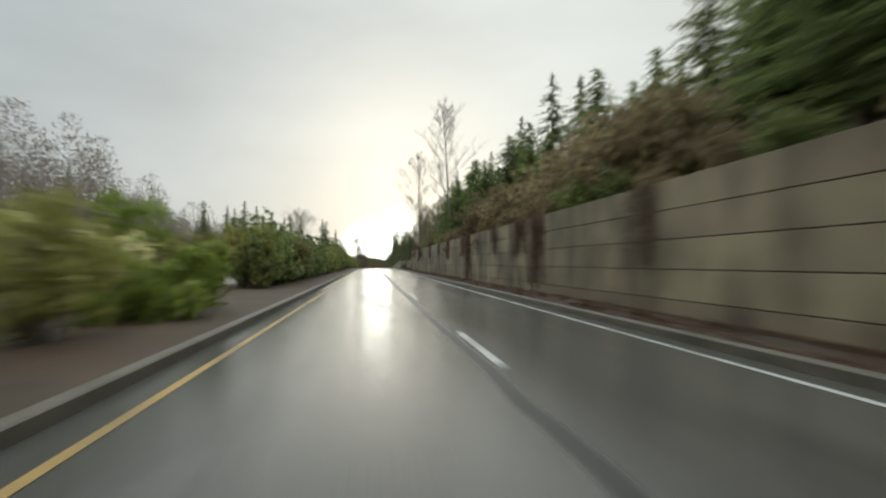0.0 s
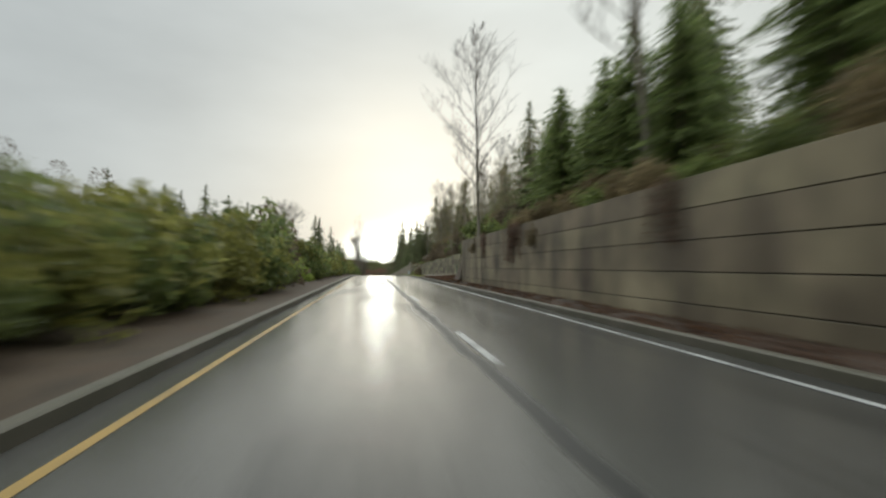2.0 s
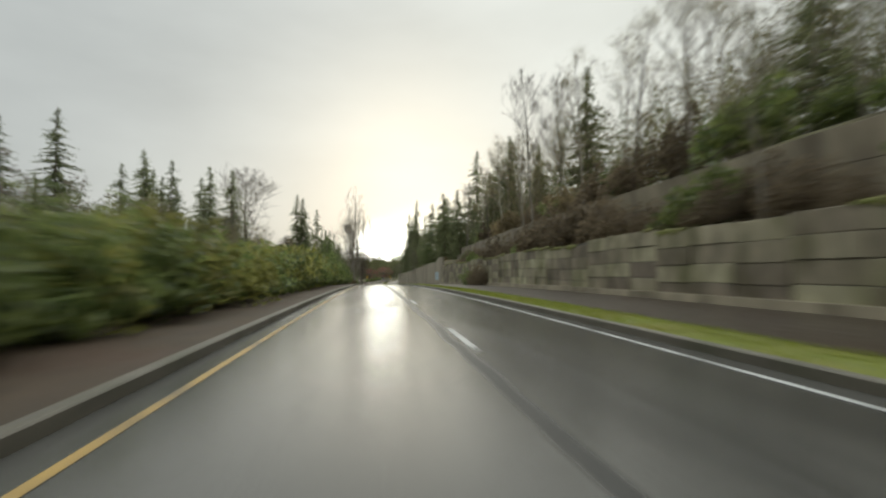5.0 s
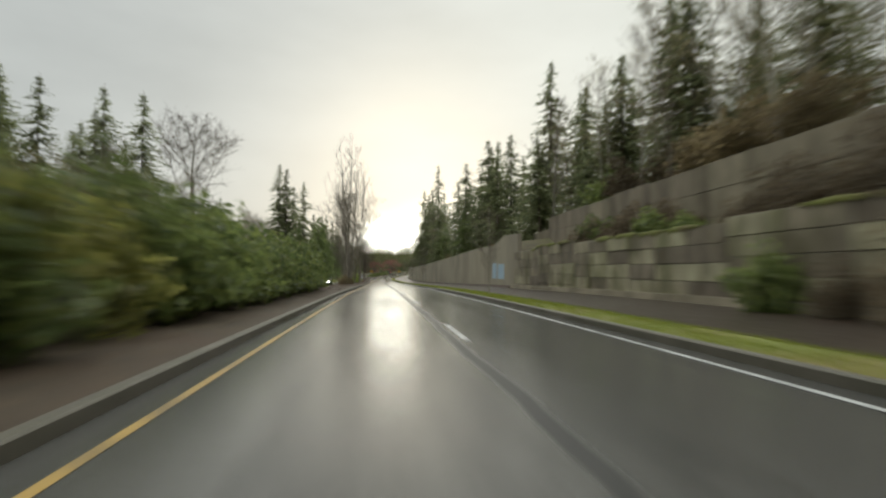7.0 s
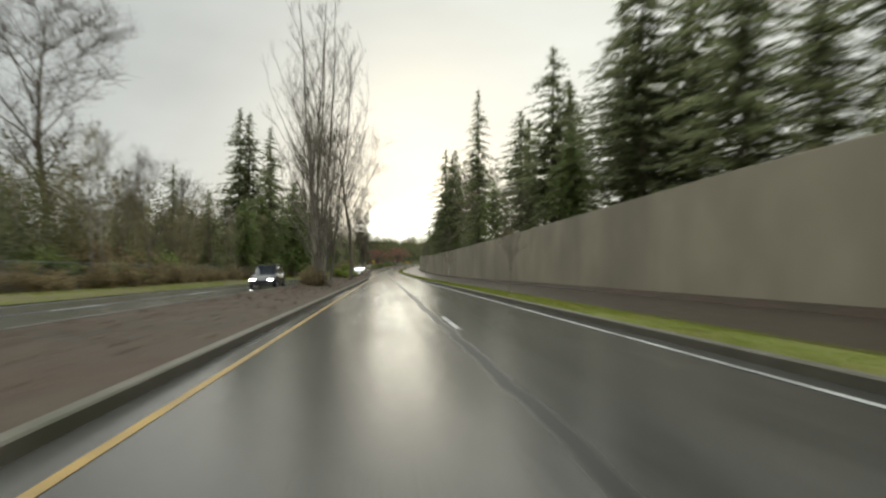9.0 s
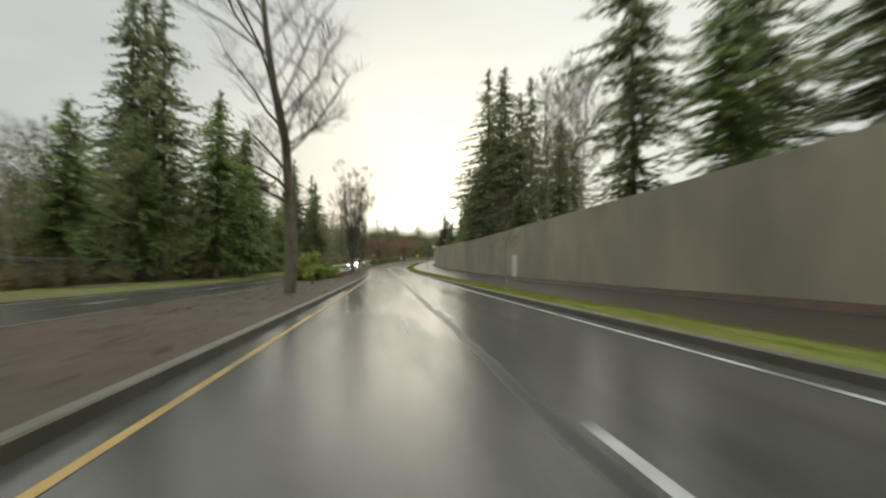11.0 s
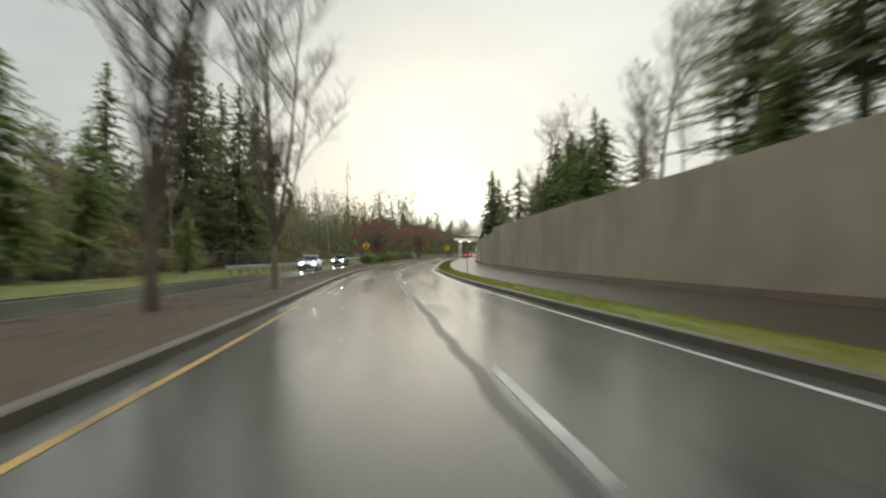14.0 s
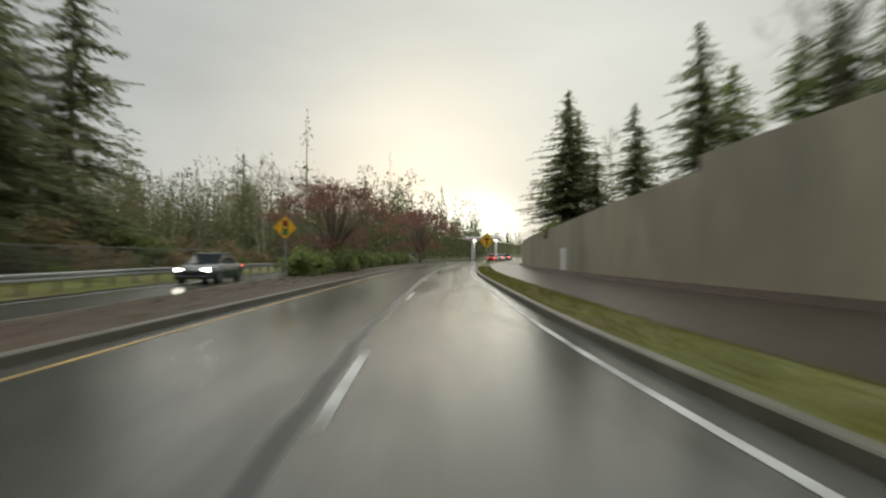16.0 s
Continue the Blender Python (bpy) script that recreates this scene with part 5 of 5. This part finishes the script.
# ---- signs, rails, fences ----
def diamond_sign(name, label, x, y, centre, side, symbol):
    z0 = float(gz(y)) + 0.1
    s = thing(name, label, "road sign", "road signs", Matrix.Translation((x, y, z0)))
    part("post", box_bm(-0.04, 0.04, -0.03, 0.03, -0.3, centre - z0 + side * 0.55, 0.008), GALV, s, "grey steel post")
    yellow = plain_mat("sign_yellow", (0.75, 0.42, 0.02), 0.35)
    black = plain_mat("sign_black", (0.02, 0.02, 0.02), 0.4)
    def plate(sz, yy, mat, nm, lab):
        bm = box_bm(-sz / 2, sz / 2, -0.004, 0.004, -sz / 2, sz / 2)
        bmesh.ops.bevel(bm, geom=[e for e in bm.edges if abs(e.verts[0].co.y - e.verts[1].co.y) > 0.005], offset=sz * 0.07, segments=3, affect="EDGES")
        bmesh.ops.transform(bm, matrix=Matrix.Translation((0, yy, centre - z0)) @ Matrix.Rotation(radians(45), 4, "Y"), verts=bm.verts)
        return part(nm, bm, mat, s, lab)
    p = plate(side, -0.05, yellow, "plate", "yellow diamond plate")
    plate(side * 0.93, -0.0555, black, "border", "thin black border")
    plate(side * 0.89, -0.061, yellow, "face", "yellow sign face")
    if symbol == "signal":
        part("signal_symbol", box_bm(-0.13, 0.13, -0.071, -0.067, centre - z0 - 0.36, centre - z0 + 0.36, 0.001), black, s)
        for dz, col in ((0.23, (0.5, 0.02, 0.02)), (0.0, (0.7, 0.45, 0.02)), (-0.23, (0.03, 0.35, 0.08))):
            bm = cyl_bm(0.085, 0.085, 0, 0.006, 18, None, Matrix.Translation((0, -0.072, centre - z0 + dz)) @ Matrix.Rotation(radians(90), 4, "X"))
            part("signal_disc", bm, plain_mat("signal_disc", col, 0.4), s)
    else:
        for a, b in (((-0.05, 0.05), (-0.34, 0.1)), ((-0.2, 0.2), (0.08, 0.2))):
            part("arrow_symbol", box_bm(a[0], a[1], -0.071, -0.067, centre - z0 + b[0], centre - z0 + b[1], 0.001), black, s)
    return s


diamond_sign("signal_ahead_sign", "yellow diamond traffic signal ahead sign on a steel post", -3.41, 408, 4.1, 0.84, "signal")
diamond_sign("warning_sign", "yellow diamond warning sign on a steel post by the kerb", 8.95, 421, 4.05, 0.84, "arrow")


def guardrail():
    root = thing("guardrail", "galvanised steel guardrail beyond the oncoming road", "guardrail")
    prof = [(0, 0.44), (0.05, 0.47), (0.05, 0.53), (0.0, 0.58), (0.05, 0.63), (0.05, 0.70), (0, 0.73), (-0.012, 0.73), (-0.012, 0.44)]
    sweep("rail", GALV, prof, lambda y: far_edge(y) - 0.75, 371, 446, "", "", 2.0, root)
    me = piece_mesh("post", 0.14, 1.0, 0.1, noise_mat("rail_post_timber", (0.08, 0.065, 0.05), (0.15, 0.12, 0.09), 5.0))
    for y in np.arange(372, 446, 1.9):
        part_mesh("post", me, root, at=Matrix.Translation((float(far_edge(y)) - 0.87, float(y), float(gz(y)) - 0.3)))


guardrail()


def chain_fence(name, label, shift, y0, y1, tall, colour, gap, raise_z=0.0):
    """Posts, top rail and diamond mesh woven of thin wire."""
    root = thing(name, label, "fence")
    m = noise_mat("fence_" + name, colour, tuple(c * 1.4 for c in colour), 5.0, rough=(0.4, 0.6), bump=0.05)
    ys = np.arange(y0, y1 + 0.1, gap)
    pm = bpy.data.meshes.new("post")
    bm = cyl_bm(0.035, 0.035, -0.3, tall + 0.03, 8)
    bm.to_mesh(pm)
    bm.free()
    pm.materials.append(m)
    def base(y):
        return Vector((float(shift(y)), float(y), float(gz(y)) + raise_z))
    for y in ys:
        part_mesh("post", pm, root, at=Matrix.Translation(base(y)))
    tr = Tubes()
    tr.add([base(y) + Vector((0, 0, tall)) for y in ys], [0.022] * len(ys), 5)
    part_mesh("top_rail", tr.mesh("top_rail", m), root)
    v, f = [], []
    w, cell = 0.005, 0.16
    for up in (1, -1):
        y = y0 - tall
        while y < y1:
            a, b = (y, 0.02) if up > 0 else (y, tall - 0.02), None
            b = (y + tall, tall - 0.02) if up > 0 else (y + tall, 0.02)
            if a[0] > y0 and b[0] < y1:
                p, q = base(a[0]) + Vector((0, 0, a[1])), base(b[0]) + Vector((0, 0, b[1]))
                i = len(v)
                v += [p + Vector((0, -w, 0)), p + Vector((0, w, 0)), q + Vector((0, w, 0)), q + Vector((0, -w, 0))]
                f.append((i, i + 1, i + 2, i + 3))
            y += cell
    part_mesh("wire_mesh", mesh_of("wire_mesh", v, f, m), root)


chain_fence("chain_link_fence", "grey chain-link fence along the wood's edge", lambda y: far_edge(y) - 6.6, 216, 430, 1.8, (0.12, 0.13, 0.13), 3.0)
chain_fence("green_fence", "green chain-link fence before the block wall", lambda y: 10.6, 103, 117, 1.3, (0.02, 0.10, 0.08), 2.3, 0.14)


# ---- vehicles ----
GLASS = plain_mat("dark_car_glass", (0.02, 0.025, 0.03), 0.06)
TYRE = plain_mat("tyre_rubber", (0.02, 0.02, 0.02), 0.8)
RIM = plain_mat("wheel_rim", (0.4, 0.41, 0.42), 0.3, 0.9)
LAMP = plain_mat("headlight_on", (0.9, 0.9, 0.85), 0.2, 0, (1.0, 0.93, 0.78), 60.0)
LAMP_BLUE = plain_mat("headlight_on_cool", (0.9, 0.9, 0.95), 0.2, 0, (0.85, 0.92, 1.0), 60.0)
TAIL = plain_mat("tail_light_on", (0.4, 0.02, 0.02), 0.3, 0, (1.0, 0.06, 0.04), 9.0)
TRIM = plain_mat("black_trim", (0.015, 0.015, 0.015), 0.5)


def car(name, label, x, y, heading, paint_colour, tall=1.5, suv=False, lamps=LAMP, front=True):
    """A car whose nose points along -y of its own; heading turns it, in degrees."""
    z = float(gz(y)) + 0.012
    root = thing(name, label, "car", "", Matrix.Translation((x, y, z)) @ Matrix.Rotation(radians(heading), 4, "Z"))
    paint = noise_mat(name + "_paint", paint_colour, tuple(c * 1.08 for c in paint_colour), 3.0, rough=(0.18, 0.26), bump=0.0, world=False, specular=0.6)
    L, W = (4.7, 1.86) if suv else (4.6, 1.8)
    belt, roof = (1.02, tall + 0.2) if suv else (0.92, tall)
    # lower body: sections from nose to tail: y, half width, floor, top
    secs = [(-L / 2, W * 0.36, 0.36, 0.60), (-L / 2 + 0.12, W * 0.45, 0.26, 0.72), (-L / 2 + 0.6, W * 0.49, 0.22, belt - 0.10), (-L / 2 + 1.25, W * 0.5, 0.2, belt), (0.3, W * 0.5, 0.2, belt + 0.02),
            (L / 2 - 0.5, W * 0.495, 0.22, belt + 0.05), (L / 2 - 0.1, W * 0.46, 0.3, belt), (L / 2, W * 0.4, 0.38, belt - 0.16)]
    def loft(secs, nm, mat, parent, cut=0.16):
        v, f = [], []
        for yy, hw, lo, hi in secs:
            c = min(cut, (hi - lo) * 0.3)
            v += [(-hw + c * 0.4, yy, lo), (hw - c * 0.4, yy, lo), (hw, yy, lo + c), (hw, yy, hi - c), (hw - c, yy, hi), (-hw + c, yy, hi), (-hw, yy, hi - c), (-hw, yy, lo + c)]
        for k in range(len(secs) - 1):
            for j in range(8):
                a, b = 8 * k + j, 8 * k + (j + 1) % 8
                f.append((a, b, b + 8, a + 8))
        f.append(tuple(range(8)))
        f.append(tuple(range(8 * len(secs) - 8, 8 * len(secs)))[::-1])
        return part_mesh(nm, mesh_of(nm, v, f, mat, True), parent)
    body = loft(secs, "body", paint, root)
    back = L / 2 - (0.15 if suv else 0.75)
    loft([(-L / 2 + 1.3, W * 0.42, belt - 0.08, belt + 0.02), (-L / 2 + 2.0, W * 0.40, belt - 0.08, roof - 0.08), (-L / 2 + 2.3, W * 0.38, belt - 0.08, roof - 0.05), (back - 0.55, W * 0.38, belt - 0.08, roof - 0.06), (back, W * 0.40, belt - 0.08, belt + 0.03)],
         "window_band", GLASS, root, 0.1)
    loft([(-L / 2 + 2.02, W * 0.37, roof - 0.09, roof - 0.04), (-L / 2 + 2.4, W * 0.375, roof - 0.07, roof), (back - 0.7, W * 0.375, roof - 0.07, roof), (back - 0.45, W * 0.37, roof - 0.12, roof - 0.07)], "roof", paint, root, 0.05)
    for sx in (-1, 1):
        for yy in (-L / 2 + 0.9, L / 2 - 0.95):
            bm = cyl_bm(0.33, 0.33, -0.11, 0.11, 20, None, Matrix.Translation((sx * (W / 2 - 0.1), yy, 0.32)) @ Matrix.Rotation(radians(90), 4, "Y"))
            bmesh.ops.bevel(bm, geom=[e for e in bm.edges if len(e.link_faces) == 2 and any(len(fc.verts) > 4 for fc in e.link_faces)], offset=0.03, segments=2, affect="EDGES")
            wheel = part("wheel", bm, TYRE, root)
            part("rim", cyl_bm(0.21, 0.19, -0.115, 0.118, 14, None, Matrix.Translation((sx * (W / 2 - 0.098), yy, 0.32)) @ Matrix.Rotation(radians(90 * sx), 4, "Y")), RIM, wheel)
        hl = box_bm(sx * W * 0.32 - 0.14, sx * W * 0.32 + 0.14, -L / 2 - 0.005 + 0.01, -L / 2 + 0.2, 0.58, 0.70, 0.03)
        part("headlight", hl, lamps if front else RIM, root, "glowing headlight" if front else "clear headlight")
        part("tail_light", box_bm(sx * W * 0.36 - 0.14, sx * W * 0.36 + 0.14, L / 2 - 0.12, L / 2 + 0.01, belt - 0.24, belt - 0.08, 0.02), TAIL, root, "red tail light")
        part("mirror", box_bm(sx * (W / 2 + 0.08) - 0.09, sx * (W / 2 + 0.08) + 0.09, -L / 2 + 1.55, -L / 2 + 1.68, belt - 0.02, belt + 0.13, 0.03), paint, root)
    part("grille", box_bm(-W * 0.2, W * 0.2, -L / 2 - 0.012, -L / 2 + 0.06, 0.42, 0.56, 0.02), TRIM, root)
    part("bumper", box_bm(-W * 0.42, W * 0.42, -L / 2 - 0.03, -L / 2 + 0.25, 0.24, 0.38, 0.04), TRIM, root)
    return root


car("suv", "dark grey suv with headlights on in the oncoming lane", -8.6, 257, 0, (0.05, 0.05, 0.055), 1.5, True)
car("car", "dark red car with headlights on in the oncoming lane", -11.8, 221.8, 0, (0.2, 0.025, 0.03), 1.45)
car("car", "silver car with headlights on in the oncoming lane", -7.9, 388, 0, (0.45, 0.47, 0.5), 1.45, False, LAMP_BLUE)
car("car", "dark green car with headlights on in the oncoming lane", -6.9, 408, -3, (0.04, 0.055, 0.05), 1.45)
car("car", "small dark car with cool headlights beyond the bend", 4.9, 480, -16, (0.06, 0.06, 0.07), 1.45, False, LAMP_BLUE)
for x, y, col, h in ((21.8, 486, (0.35, 0.02, 0.02), 161), (25.7, 497, (0.5, 0.5, 0.5), 160), (29.2, 506, (0.1, 0.1, 0.12), 159)):
    car("car", "car with red tail lights waiting beyond the bend", x, y, h, col, 1.5, False, LAMP, False)


# ---- filling station far ahead ----
def canopy():
    x, y = 27.0, 524.0
    z = float(land(x, y))
    root = thing("station_canopy", "white lit filling station canopy far beyond the bend", "canopy", "", Matrix.Translation((x, y, z)) @ Matrix.Rotation(radians(-15), 4, "Z"))
    white = plain_mat("canopy_white", (0.8, 0.8, 0.8), 0.4)
    part("roof", box_bm(-4.5, 4.5, -4.5, 4.5, 5.2, 6.0, 0.05), white, root)
    lit = plain_mat("canopy_lamp", (0.9, 0.9, 0.9), 0.4, 0, (1, 0.98, 0.92), 8.0)
    for a in (-2.8, 0, 2.8):
        for b in (-2, 2):
            part("lamp", box_bm(a - 0.5, a + 0.5, b - 0.5, b + 0.5, 5.12, 5.19, 0.01), lit, root, "glowing lamp panel")
    for a in (-3, 3):
        for b in (-2.5, 2.5):
            part("column", box_bm(a - 0.2, a + 0.2, b - 0.2, b + 0.2, -0.3, 5.2, 0.03), white, root)
    part("stripe", box_bm(-4.52, 4.52, -4.53, -4.5, 5.25, 5.4, 0.005), plain_mat("canopy_stripe", (0.6, 0.1, 0.05), 0.4), root)


canopy()


# ---- grass blades on the strips ----
def blades(name, label, n, seed, xa, xb, y0, y1, rel, tall, material=BLADE):
    rng = np.random.default_rng(seed)
    y = rng.uniform(y0, y1, n)
    x = xa(y) + (xb(y) - xa(y)) * rng.random(n)
    z = gz(y) + rel
    a = rng.random(n) * 6.283
    h = rng.uniform(0.5, 1.2, n) * tall
    w = 0.012 + rng.random(n) * 0.012
    d = np.stack([np.cos(a) * w, np.sin(a) * w, 0 * a], -1)
    p = np.stack([x, y, z], -1)
    tip = p + np.stack([rng.normal(0, 0.4, n) * h, rng.normal(0, 0.4, n) * h, h], -1)
    v = np.stack([p - d, p + d, tip], 1).reshape(-1, 3)
    me = mesh_of(name, v.tolist(), (np.arange(n)[:, None] * 3 + [[0, 1, 2]]).tolist(), material)
    tagged(new(name, me), label, "grass", "", "stuff")


blades("grass", "short green grass blades on the strip", 52000, 3, lambda y: cx(y) + 5.02, lambda y: cx(y) + 6.33, 104, 384, 0.13, 0.09)
blades("worn_grass", "worn olive grass tufts on the strip by the bend", 15000, 6, lambda y: cx(y) + 5.02, lambda y: cx(y) + 6.33, 380, 440, 0.13, 0.08, WORN_BLADE)
blades("verge_grass", "rough green grass on the far verge", 26000, 4, lambda y: far_edge(y) - 6.5, lambda y: far_edge(y) - 0.1, 210, 420, 0.03, 0.16)


def leaf_scatter():
    rng = np.random.default_rng(9)
    n = 15000
    x, y = 5.05 + rng.random(n) ** 1.1 * 11.5, rng.uniform(88.3, 107.5, n)
    edge = np.arange(5200)
    x = np.concatenate([x, rng.uniform(5.1, 6.45, len(edge))])
    y = np.concatenate([y, rng.uniform(0, 88, len(edge))])
    z = np.where(y < 86.6, gz(y) + 0.14, np.maximum(land(x, y), gz(y) + 0.12) + 0.1 + 0.1 * ss(7, 9, x))
    m = len(x)
    ax = unit(rng.normal(0, 1, (m, 3)) * [1, 1, 0.35])
    sd = unit(np.cross(ax, rng.normal(0, 0.4, (m, 3)) + [0, 0, 1]))
    v, f = kites(np.column_stack([x, y, z]), ax, sd, rng.uniform(0.08, 0.2, m), rng.uniform(0.06, 0.14, m))
    ob = new("fallen_leaves", mesh_of("fallen_leaves", v.tolist(), f.tolist(), leaf_mat("fallen_leaves", (0.035, 0.02, 0.012), (0.15, 0.08, 0.042), 0.1)))
    tagged(ob, "scattered wet brown fallen leaves on the bank", "leaves", "", "stuff")


leaf_scatter()


def median_litter():
    """Wet leaves and twigs blown over the bare median."""
    rng = np.random.default_rng(12)
    n = 11000
    y = rng.uniform(205, 425, n)
    u = np.clip(rng.beta(1.2, 1.6, n) + 0.12 * np.sin(y * 0.31) * rng.random(n), 0.02, 0.98)
    x = near_edge(y) + 0.2 + (cx(y) - 2.75 - near_edge(y)) * u
    z = gz(y) + 0.195
    ax = unit(rng.normal(0, 1, (n, 3)) * [1, 1, 0.2])
    sd = unit(np.cross(ax, rng.normal(0, 0.25, (n, 3)) + [0, 0, 1]))
    v, f = kites(np.column_stack([x, y, z]), ax, sd, rng.uniform(0.06, 0.17, n), rng.uniform(0.03, 0.11, n))
    ob = new("median_leaves", mesh_of("median_leaves", v.tolist(), f.tolist(), leaf_mat("median_leaves", (0.02, 0.013, 0.009), (0.13, 0.085, 0.05), 0.1)))
    tagged(ob, "wet brown leaves and twigs on the median dirt", "leaves", "", "stuff")


median_litter()
